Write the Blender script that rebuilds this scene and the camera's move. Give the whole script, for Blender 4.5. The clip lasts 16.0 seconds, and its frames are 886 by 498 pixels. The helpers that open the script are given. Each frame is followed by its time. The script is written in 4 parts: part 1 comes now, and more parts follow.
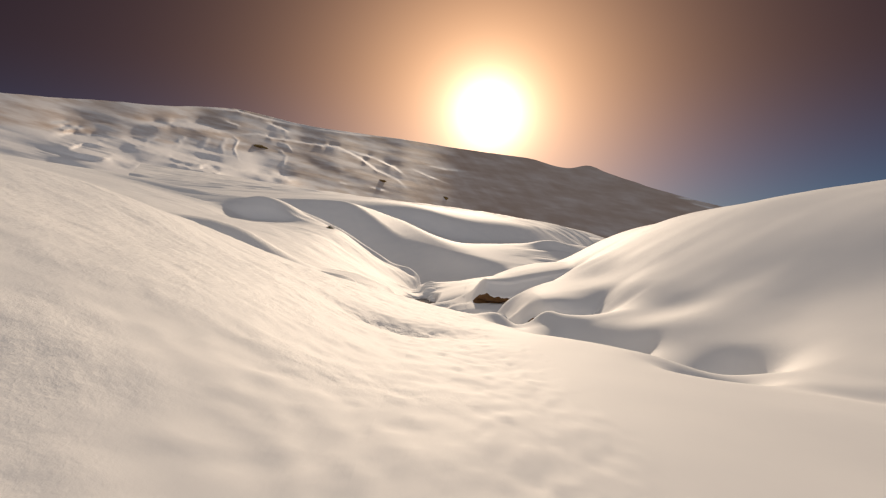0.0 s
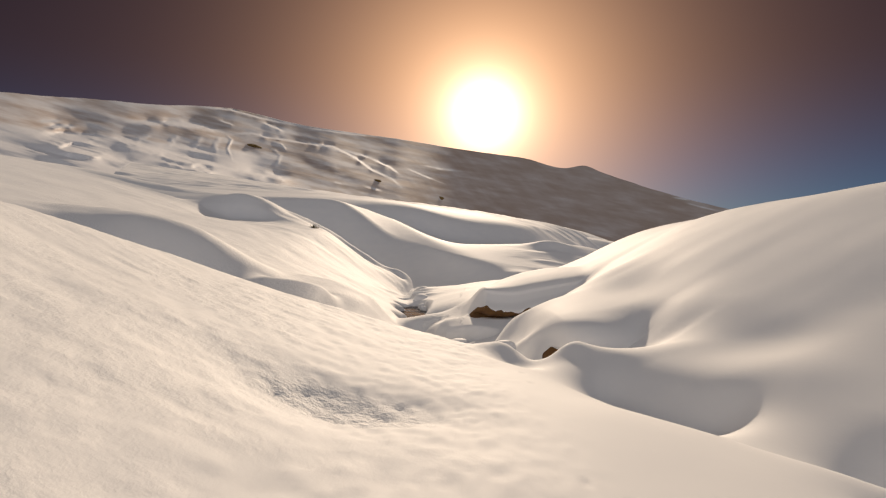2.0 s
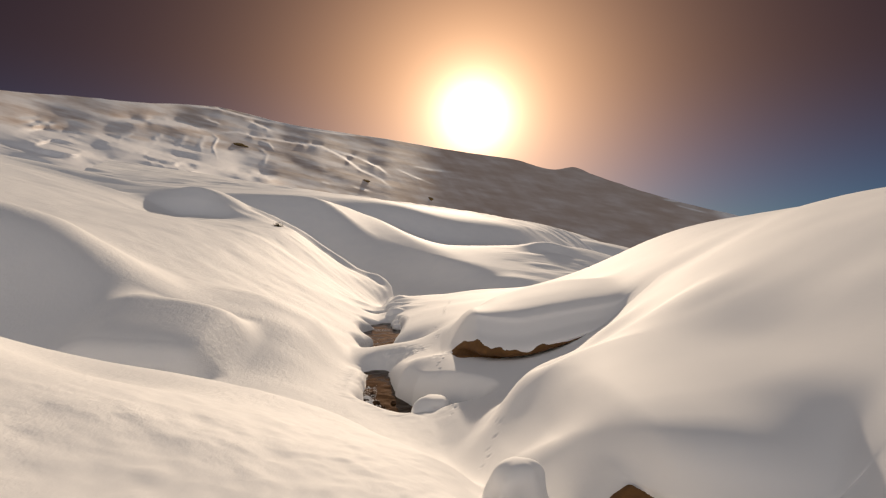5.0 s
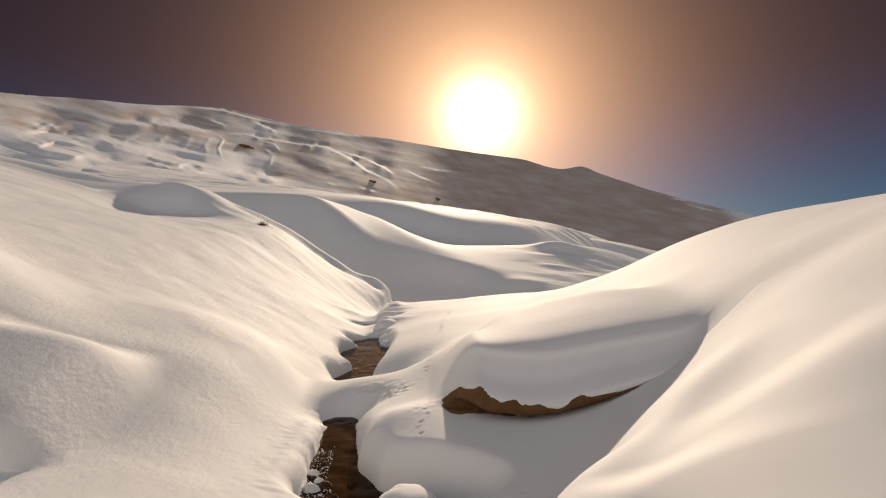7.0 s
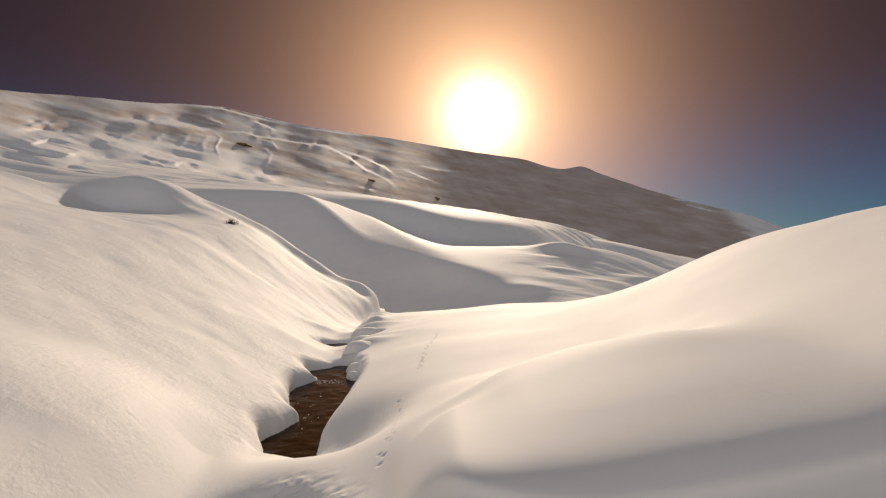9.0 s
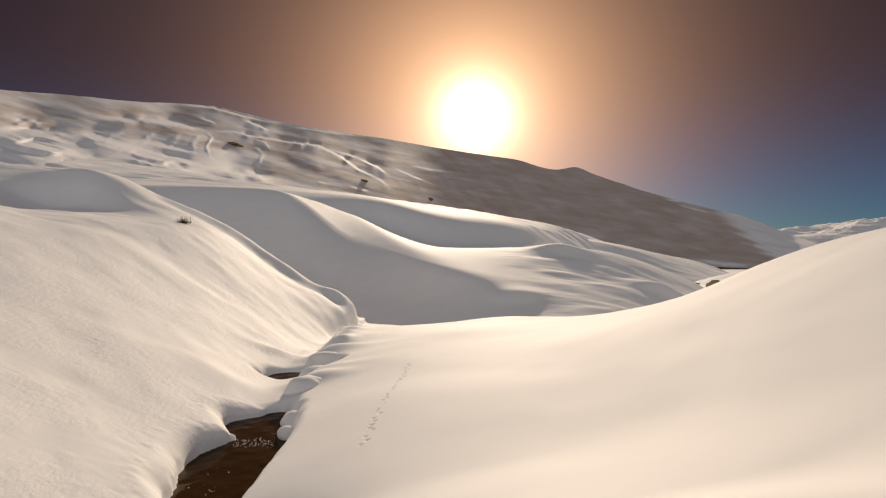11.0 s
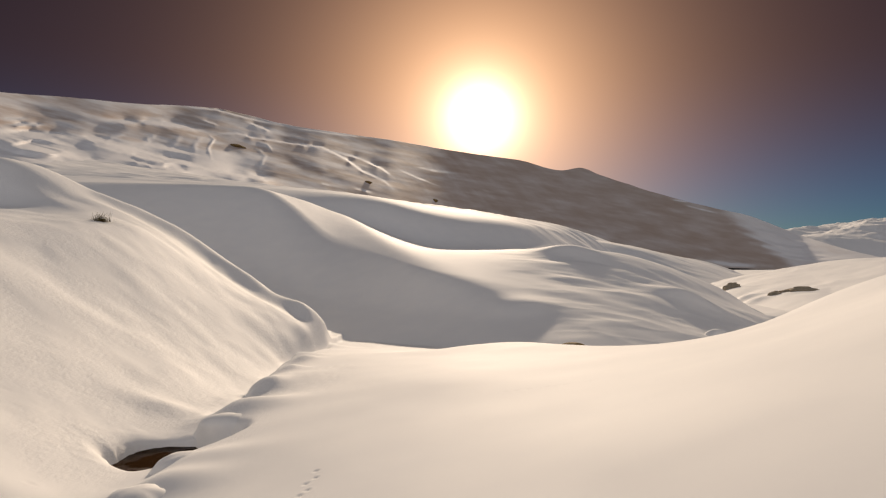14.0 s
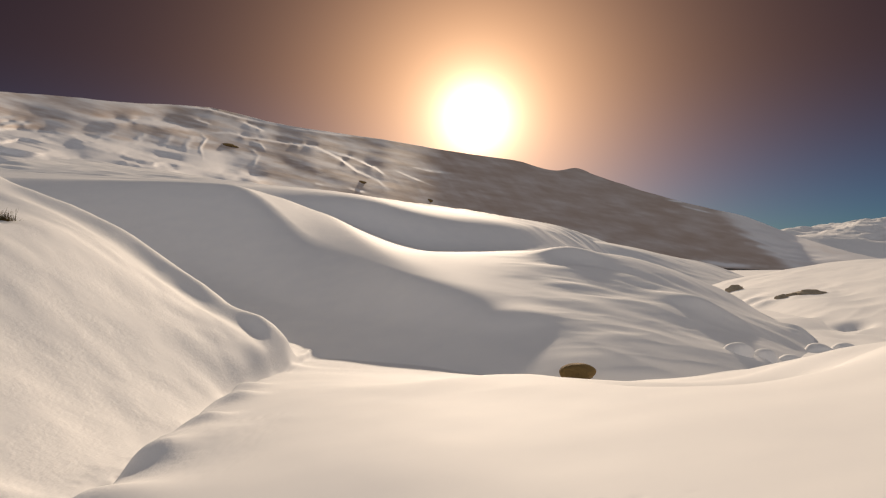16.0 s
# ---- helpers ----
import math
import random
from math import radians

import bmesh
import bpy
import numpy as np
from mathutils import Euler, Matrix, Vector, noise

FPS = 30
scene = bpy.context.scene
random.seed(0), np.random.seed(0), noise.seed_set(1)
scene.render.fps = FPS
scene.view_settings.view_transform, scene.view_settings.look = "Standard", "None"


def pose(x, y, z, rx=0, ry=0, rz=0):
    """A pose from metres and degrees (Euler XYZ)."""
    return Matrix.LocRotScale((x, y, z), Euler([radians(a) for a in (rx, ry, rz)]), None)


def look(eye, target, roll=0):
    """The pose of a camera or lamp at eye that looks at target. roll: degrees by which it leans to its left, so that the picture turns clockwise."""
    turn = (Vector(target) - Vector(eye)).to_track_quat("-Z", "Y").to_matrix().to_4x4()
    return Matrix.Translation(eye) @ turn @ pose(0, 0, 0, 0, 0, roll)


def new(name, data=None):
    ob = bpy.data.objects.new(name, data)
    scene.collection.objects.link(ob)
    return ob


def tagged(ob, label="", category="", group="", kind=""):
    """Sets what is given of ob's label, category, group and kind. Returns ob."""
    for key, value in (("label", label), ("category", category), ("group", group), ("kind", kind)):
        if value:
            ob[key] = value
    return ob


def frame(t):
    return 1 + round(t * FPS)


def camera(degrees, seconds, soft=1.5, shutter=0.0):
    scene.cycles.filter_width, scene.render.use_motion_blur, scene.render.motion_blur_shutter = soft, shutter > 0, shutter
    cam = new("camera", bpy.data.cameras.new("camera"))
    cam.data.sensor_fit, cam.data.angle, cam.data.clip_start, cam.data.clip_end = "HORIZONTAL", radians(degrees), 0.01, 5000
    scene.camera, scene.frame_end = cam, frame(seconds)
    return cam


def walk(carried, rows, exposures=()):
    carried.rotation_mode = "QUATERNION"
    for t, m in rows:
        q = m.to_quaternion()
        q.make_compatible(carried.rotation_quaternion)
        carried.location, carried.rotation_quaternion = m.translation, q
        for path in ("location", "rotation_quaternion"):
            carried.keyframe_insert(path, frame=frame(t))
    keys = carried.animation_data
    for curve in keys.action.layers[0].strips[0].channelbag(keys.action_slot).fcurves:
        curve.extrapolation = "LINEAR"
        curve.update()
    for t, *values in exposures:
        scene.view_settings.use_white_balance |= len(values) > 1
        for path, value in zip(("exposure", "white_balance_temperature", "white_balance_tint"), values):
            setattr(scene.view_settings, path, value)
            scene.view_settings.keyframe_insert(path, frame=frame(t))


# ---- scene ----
cam = camera(68.0, 16.0, soft=1.2)
PATH = [
    (0.0, 0.000, 0.000, 0.000, 88.50, 0.00, -0.00),
    (0.5, -0.006, 0.800, 0.008, 88.48, 0.08, -0.08),
    (1.0, 0.040, 1.615, 0.017, 88.48, 0.09, -0.28),
    (1.5, 0.092, 2.442, 0.010, 88.49, 0.05, -0.33),
    (2.0, 0.128, 3.282, -0.015, 88.51, 0.01, -0.37),
    (2.5, 0.183, 4.157, -0.023, 88.54, -0.05, -0.58),
    (3.0, 0.233, 5.056, -0.022, 88.56, -0.26, -0.96),
    (3.5, 0.285, 5.961, -0.032, 88.56, -0.28, -1.33),
    (4.0, 0.345, 6.855, -0.066, 88.57, -0.21, -1.46),
    (6.5, 0.731, 11.238, -0.175, 88.66, 0.10, -0.72),
    (7.0, 0.813, 12.148, -0.209, 88.66, 0.19, -0.63),
    (7.5, 0.903, 13.090, -0.204, 88.68, 0.08, -0.62),
    (8.0, 0.980, 14.020, -0.216, 88.68, 0.01, -0.62),
    (8.5, 1.056, 14.948, -0.201, 88.65, 0.02, -0.64),
    (9.0, 1.142, 15.870, -0.192, 88.64, 0.02, -0.65),
    (11.5, 1.639, 20.351, -0.185, 88.72, -0.01, -1.23),
    (12.0, 1.733, 21.209, -0.192, 88.74, 0.02, -1.17),
    (12.5, 1.858, 22.062, -0.201, 88.75, 0.17, -1.01),
    (13.0, 2.009, 22.917, -0.209, 88.78, 0.17, -0.78),
    (13.5, 2.144, 23.747, -0.224, 88.80, 0.23, -0.72),
    (14.0, 2.270, 24.560, -0.246, 88.84, 0.26, -0.69),
    (14.5, 2.392, 25.370, -0.268, 88.88, 0.25, -0.82),
    (15.0, 2.488, 26.214, -0.256, 88.90, 0.29, -0.97),
    (15.5, 2.591, 27.105, -0.222, 88.89, 0.35, -1.06),
    (16.0, 2.703, 28.000, -0.200, 88.86, 0.26, -1.10),
]
walk(cam, [(r[0], pose(*r[1:])) for r in PATH], exposures=((0.0, 0.0, 7550, 14), (16.0, 0.0, 7550, 14)))


# ---- light ----
def aim(azimuth, elevation):
    """A direction from degrees right of +y and degrees above the level."""
    a, e = radians(azimuth), radians(elevation)
    return Vector((math.sin(a) * math.cos(e), math.cos(a) * math.cos(e), math.sin(e)))


SUN_AZ, SUN_EL = 4.0, 16.5
sun_dir = aim(SUN_AZ, SUN_EL)
lamp = bpy.data.lights.new("sun", "SUN")
lamp.energy, lamp.angle, lamp.color = 4.05, radians(1.2), (1.0, 0.88, 0.74)
new("sun", lamp).matrix_world = look(sun_dir * 100, (0, 0, 0))


def link(tree, a, b):
    tree.links.new(a, b)


def node(tree, kind, **values):
    n = tree.nodes.new(kind)
    for k, v in values.items():
        setattr(n, k, v)
    return n


def math_node(tree, op, a, b=None, c=None, clamp=False):
    n = node(tree, "ShaderNodeMath", operation=op, use_clamp=clamp)
    for i, v in enumerate((a, b, c)):
        if v is None:
            continue
        if isinstance(v, (int, float)):
            n.inputs[i].default_value = v
        else:
            link(tree, v, n.inputs[i])
    return n.outputs[0]


def mix_colour(t, fac, a, b):
    n = node(t, "ShaderNodeMixRGB")
    n.inputs[1].default_value, n.inputs[2].default_value = (*a, 1), (*b, 1)
    link(t, fac, n.inputs[0])
    return n.outputs[0]


world = bpy.data.worlds.new("sky")
scene.world = world
world.use_nodes = True
wt = world.node_tree
wt.nodes.clear()
sky = node(wt, "ShaderNodeTexSky", sky_type="NISHITA", sun_disc=False, altitude=2400.0,
           sun_elevation=radians(SUN_EL), sun_rotation=radians(SUN_AZ), air_density=0.7, dust_density=0.4)
bg = node(wt, "ShaderNodeBackground")
bg.inputs["Strength"].default_value = 0.0105
coord = node(wt, "ShaderNodeTexCoord")
axes = node(wt, "ShaderNodeSeparateXYZ")
link(wt, coord.outputs["Generated"], axes.inputs[0])
# plum-brown above, blue low down away from the sun
level = node(wt, "ShaderNodeMapRange", interpolation_type="SMOOTHSTEP")
for k, v in enumerate((-0.02, 0.26, 0.0, 1.0)):
    level.inputs[k + 1].default_value = v
link(wt, axes.outputs["Z"], level.inputs[0])
tint = node(wt, "ShaderNodeMixRGB", blend_type="MULTIPLY")
tint.inputs[0].default_value = 1.0
link(wt, sky.outputs[0], tint.inputs[1])
link(wt, mix_colour(wt, level.outputs[0], (0.48, 1.3, 2.1), (1.45, 0.66, 0.62)), tint.inputs[2])
link(wt, tint.outputs[0], bg.inputs["Color"])
dot = node(wt, "ShaderNodeVectorMath", operation="DOT_PRODUCT")
dot.inputs[1].default_value = aim(4.0, 10.2)
link(wt, coord.outputs["Generated"], dot.inputs[0])
angle = math_node(wt, "DEGREES", math_node(wt, "ARCCOSINE", math_node(wt, "MINIMUM", dot.outputs["Value"], 0.999999)))


def ring(width, power, strength):
    """Strength that falls off with the angle from the sun."""
    e = math_node(wt, "MULTIPLY", math_node(wt, "POWER", math_node(wt, "DIVIDE", angle, width), power), -1.0)
    return math_node(wt, "MULTIPLY", math_node(wt, "EXPONENT", e), strength)


def glow(col, strength):
    b = node(wt, "ShaderNodeBackground")
    b.inputs["Color"].default_value = (*col, 1)
    link(wt, strength, b.inputs["Strength"])
    return b


# thin haze round the sun, and a fill glow added unseen overhead and behind
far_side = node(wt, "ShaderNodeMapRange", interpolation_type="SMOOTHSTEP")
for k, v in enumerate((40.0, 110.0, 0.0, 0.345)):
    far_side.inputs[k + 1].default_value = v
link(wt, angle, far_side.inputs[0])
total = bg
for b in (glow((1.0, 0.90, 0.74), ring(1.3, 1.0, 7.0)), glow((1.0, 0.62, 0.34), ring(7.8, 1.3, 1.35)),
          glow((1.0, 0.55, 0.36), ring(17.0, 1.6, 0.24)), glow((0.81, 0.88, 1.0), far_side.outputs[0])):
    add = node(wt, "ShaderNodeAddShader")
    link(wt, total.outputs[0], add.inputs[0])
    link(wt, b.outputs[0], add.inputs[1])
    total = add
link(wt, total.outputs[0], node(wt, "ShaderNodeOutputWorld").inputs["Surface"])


# ---- materials ----
def material(name):
    m = bpy.data.materials.new(name)
    m.use_nodes = True
    t = m.node_tree
    return m, t, t.nodes["Principled BSDF"]


def noise_node(t, vec, scale, detail=4, rough=0.55):
    n = node(t, "ShaderNodeTexNoise")
    n.inputs["Scale"].default_value, n.inputs["Detail"].default_value, n.inputs["Roughness"].default_value = scale, detail, rough
    link(t, vec, n.inputs["Vector"])
    return n.outputs[0]


def bumped(t, p, height, strength, distance, normal=None):
    b = node(t, "ShaderNodeBump")
    b.inputs["Strength"].default_value, b.inputs["Distance"].default_value = strength, distance
    link(t, height, b.inputs["Height"])
    if normal is not None:
        link(t, normal, b.inputs["Normal"])
    link(t, b.outputs[0], p.inputs["Normal"])
    return b.outputs[0]


def snow_material(name, grain, relief, gloss=0.08, crusted=False):
    """Packed snow: patches of wind crust with a rough grain between smooth stretches."""
    m, t, p = material(name)
    pos = node(t, "ShaderNodeNewGeometry").outputs["Position"]
    big = noise_node(t, pos, grain * 0.06, 3)
    drawn = node(t, "ShaderNodeMapping")
    drawn.inputs["Scale"].default_value = (1.0, 0.55, 1.0)
    link(t, pos, drawn.inputs["Vector"])
    fine = noise_node(t, drawn.outputs[0], grain * 0.9, 5, 0.62)
    link(t, mix_colour(t, big, (0.83, 0.84, 0.86), (0.92, 0.92, 0.92)), p.inputs["Base Color"])
    p.inputs["Roughness"].default_value = 0.75
    p.inputs["Specular IOR Level"].default_value = gloss
    patch = node(t, "ShaderNodeMapRange", interpolation_type="SMOOTHSTEP")
    for k, v in enumerate((0.38, 0.64, 0.1, 1.0)):
        patch.inputs[k + 1].default_value = v
    axes_ = node(t, "ShaderNodeSeparateXYZ")
    link(t, pos, axes_.inputs[0])
    side = node(t, "ShaderNodeMapRange", interpolation_type="SMOOTHSTEP")
    for k, v in enumerate((1.5, -1.5, -0.28 if crusted else 0.0, 0.08 if crusted else 0.0)):
        side.inputs[k + 1].default_value = v
    link(t, axes_.outputs["X"], side.inputs[0])
    link(t, math_node(t, "ADD", noise_node(t, pos, grain * 0.04, 2), side.outputs[0]), patch.inputs[0])
    height = math_node(t, "MULTIPLY", fine, patch.outputs[0])
    if crusted:
        # a bowl of broken crust on the near shelf
        place = node(t, "ShaderNodeMapping", vector_type="TEXTURE")
        place.inputs["Location"].default_value, place.inputs["Scale"].default_value = (-0.5, 7.35, -1.0), (1.0, 0.7, 3.0)
        link(t, pos, place.inputs["Vector"])
        far_off = node(t, "ShaderNodeVectorMath", operation="LENGTH")
        link(t, place.outputs[0], far_off.inputs[0])
        bowl = node(t, "ShaderNodeMapRange", interpolation_type="SMOOTHSTEP")
        for k, v in enumerate((1.0, 0.45, 0.0, 1.6)):
            bowl.inputs[k + 1].default_value = v
        link(t, math_node(t, "ADD", far_off.outputs["Value"], math_node(t, "MULTIPLY", noise_node(t, pos, 3.0, 3), 0.5)), bowl.inputs[0])
        height = math_node(t, "ADD", height, math_node(t, "MULTIPLY", noise_node(t, pos, 26.0, 3, 0.6), bowl.outputs[0]))
    bumped(t, p, height, 0.6, relief)
    return m


def earth_material(name, dark, light, scale):
    m, t, p = material(name)
    pos = node(t, "ShaderNodeNewGeometry").outputs["Position"]
    n = noise_node(t, pos, scale, 6, 0.65)
    link(t, mix_colour(t, n, dark, light), p.inputs["Base Color"])
    p.inputs["Roughness"].default_value = 0.9
    bumped(t, p, n, 0.8, 0.3 / scale)
    return m


SNOW = snow_material("snow", 14.0, 0.021, 0.08, True)
FAR_SNOW = snow_material("far_snow", 0.25, 0.3, 0.15)


def shade_tinted_material():
    """Mountain side snow with light in its colour: white on sunlit ledges, a brown tint for shade elsewhere."""
    m, t, p = material("shade_tinted_snow")
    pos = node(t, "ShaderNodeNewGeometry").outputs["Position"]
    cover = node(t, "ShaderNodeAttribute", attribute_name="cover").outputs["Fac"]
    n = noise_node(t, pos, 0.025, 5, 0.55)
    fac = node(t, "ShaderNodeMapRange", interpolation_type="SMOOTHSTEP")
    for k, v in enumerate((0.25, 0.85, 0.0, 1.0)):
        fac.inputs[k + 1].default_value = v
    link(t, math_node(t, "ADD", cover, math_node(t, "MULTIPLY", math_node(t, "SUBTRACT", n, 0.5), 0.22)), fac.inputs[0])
    # the brown is shade put into the colour, the white is sunlit snow
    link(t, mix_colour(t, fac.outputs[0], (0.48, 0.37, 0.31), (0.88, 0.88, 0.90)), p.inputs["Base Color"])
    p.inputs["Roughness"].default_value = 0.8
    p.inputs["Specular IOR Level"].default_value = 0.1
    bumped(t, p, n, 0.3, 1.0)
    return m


SHADE_TINTED_SNOW = shade_tinted_material()
EARTH = earth_material("earth", (0.07, 0.032, 0.010), (0.24, 0.115, 0.035), 9.0)
BED = earth_material("brook_gravel", (0.025, 0.010, 0.003), (0.085, 0.038, 0.012), 12.0)
FAR_EARTH = earth_material("far_earth", (0.10, 0.06, 0.02), (0.28, 0.18, 0.06), 0.9)
ROCK = earth_material("rock", (0.20, 0.165, 0.12), (0.50, 0.42, 0.31), 3.0)


def water_material():
    m, t, p = material("brook_water")
    pos = node(t, "ShaderNodeNewGeometry").outputs["Position"]
    link(t, mix_colour(t, noise_node(t, pos, 2.5, 4), (0.030, 0.014, 0.004), (0.052, 0.024, 0.007)), p.inputs["Base Color"])
    p.inputs["Specular IOR Level"].default_value = 0.12
    p.inputs["Roughness"].default_value = 0.08
    p.inputs["IOR"].default_value = 1.17
    p.inputs["Transmission Weight"].default_value = 0.15
    bumped(t, p, noise_node(t, pos, 9.0, 3), 0.15, 0.02)
    return m


def grass_material():
    m, t, p = material("dry_grass")
    r = node(t, "ShaderNodeNewGeometry").outputs["Random Per Island"]
    link(t, mix_colour(t, r, (0.05, 0.045, 0.015), (0.20, 0.15, 0.06)), p.inputs["Base Color"])
    p.inputs["Roughness"].default_value = 0.8
    return m


WATER = water_material()
GRASS = grass_material()


# ---- surfaces ----
def slopes(x, y):
    """Tangents of a smooth curve that does not overshoot, along the last axis."""
    h = np.diff(x, axis=-1)
    d = np.diff(y, axis=-1) / h
    m = np.zeros_like(y)
    a, b = d[..., :-1], d[..., 1:]
    w1, w2 = 2 * h[..., 1:] + h[..., :-1], h[..., 1:] + 2 * h[..., :-1]
    ok = a * b > 0
    with np.errstate(divide="ignore", invalid="ignore"):
        m[..., 1:-1] = np.where(ok, (w1 + w2) / (w1 / a + w2 / b), 0.0)
    m[..., 0], m[..., -1] = d[..., 0], d[..., -1]
    return m


def curve_at(x, y, q):
    """The smooth curve through (x, y), at the places q; flat beyond its ends."""
    x, y, q = np.asarray(x, float), np.asarray(y, float), np.clip(np.asarray(q, float), x[0], x[-1])
    m = slopes(x, y)
    i = np.clip(np.searchsorted(x, q, side="right") - 1, 0, len(x) - 2)
    h = x[i + 1] - x[i]
    s = (q - x[i]) / h
    return ((1 + 2 * s) * (1 - s) ** 2 * y[i] + s * (1 - s) ** 2 * h * m[i]
            + s * s * (3 - 2 * s) * y[i + 1] + s * s * (s - 1) * h * m[i + 1])


def rail(text):
    """A line along the valley: y:x,z y:x,z ..."""
    rows = [[float(v) for v in w.replace(":", ",").split(",")] for w in text.split()]
    return np.array(rows)


def steps(*spans):
    """Places from span to span: (end, size of the step at the end), growing evenly."""
    out = [spans[0][0]]
    for (a, sa), (b, sb) in zip(spans, spans[1:]):
        v, s = a, sa
        while v < b:
            s = sa + (sb - sa) * (v - a) / (b - a)
            v += s
            out.append(v)
    return np.array(out)


def sheet(name, X, Y, Z, mat):
    """A mesh over a grid of points."""
    ny, nx = X.shape
    me = bpy.data.meshes.new(name)
    co = np.stack([X, Y, Z], -1).reshape(-1, 3)
    i = np.arange(ny * nx).reshape(ny, nx)
    quads = np.stack([i[:-1, :-1], i[:-1, 1:], i[1:, 1:], i[1:, :-1]], -1).reshape(-1, 4)
    me.vertices.add(len(co))
    me.vertices.foreach_set("co", co.ravel())
    me.loops.add(quads.size)
    me.loops.foreach_set("vertex_index", quads.ravel())
    me.polygons.add(len(quads))
    me.polygons.foreach_set("loop_start", np.arange(0, quads.size, 4))
    me.update(calc_edges=True)
    me.polygons.foreach_set("use_smooth", np.ones(len(quads), bool))
    me.materials.append(mat)
    return new(name, me)


def loft(lines, nu, nv):
    """A grid of points over lines of the land (rows of x, y, z), each one cut into nu, with nv rows in all."""
    cut = []
    for l in lines:
        l = np.asarray(l, float)
        s = np.linspace(0, 1, len(l))
        q = np.linspace(0, 1, nu)
        cut.append(np.stack([curve_at(s, l[:, k], q) for k in range(3)], -1))
    cut = np.array(cut)
    v = np.linspace(0, 1, len(lines))
    q = np.linspace(0, 1, nv)
    m = slopes(v, np.moveaxis(cut, 0, -1))
    m = np.moveaxis(m, -1, 0)
    i = np.clip(np.searchsorted(v, q, side="right") - 1, 0, len(v) - 2)
    h = 1 / (len(lines) - 1)
    s = ((q - v[i]) / h)[:, None, None]
    P = ((1 + 2 * s) * (1 - s) ** 2 * cut[i] + s * (1 - s) ** 2 * h * m[i]
         + s * s * (3 - 2 * s) * cut[i + 1] + s * s * (s - 1) * h * m[i + 1])
    return P[..., 0], P[..., 1], P[..., 2]


def lattice(ix, iy, seed):
    h = np.sin(ix * 127.1 + iy * 311.7 + seed * 74.7) * 43758.5453
    return h - np.floor(h)


def waves(x, y, seed=0):
    """Smooth noise from -1 to 1 in the plane."""
    ix, iy = np.floor(x), np.floor(y)
    fx, fy = x - ix, y - iy
    ux, uy = fx * fx * fx * (fx * (fx * 6 - 15) + 10), fy * fy * fy * (fy * (fy * 6 - 15) + 10)
    a, b = lattice(ix, iy, seed), lattice(ix + 1, iy, seed)
    c, d = lattice(ix, iy + 1, seed), lattice(ix + 1, iy + 1, seed)
    return 2 * ((a + (b - a) * ux) * (1 - uy) + (c + (d - c) * ux) * uy) - 1


def rough(x, y, octaves, seed=0, fall=0.5):
    out, amp = 0.0, 1.0
    for k in range(octaves):
        c, s = math.cos(k * 1.3), math.sin(k * 1.3)
        out = out + amp * waves((c * x - s * y) * 2 ** k, (s * x + c * y) * 2 ** k, seed + k)
        amp *= fall
    return out


def smooth(a, b, x):
    s = np.clip((x - a) / (b - a), 0, 1)
    return s * s * (3 - 2 * s)


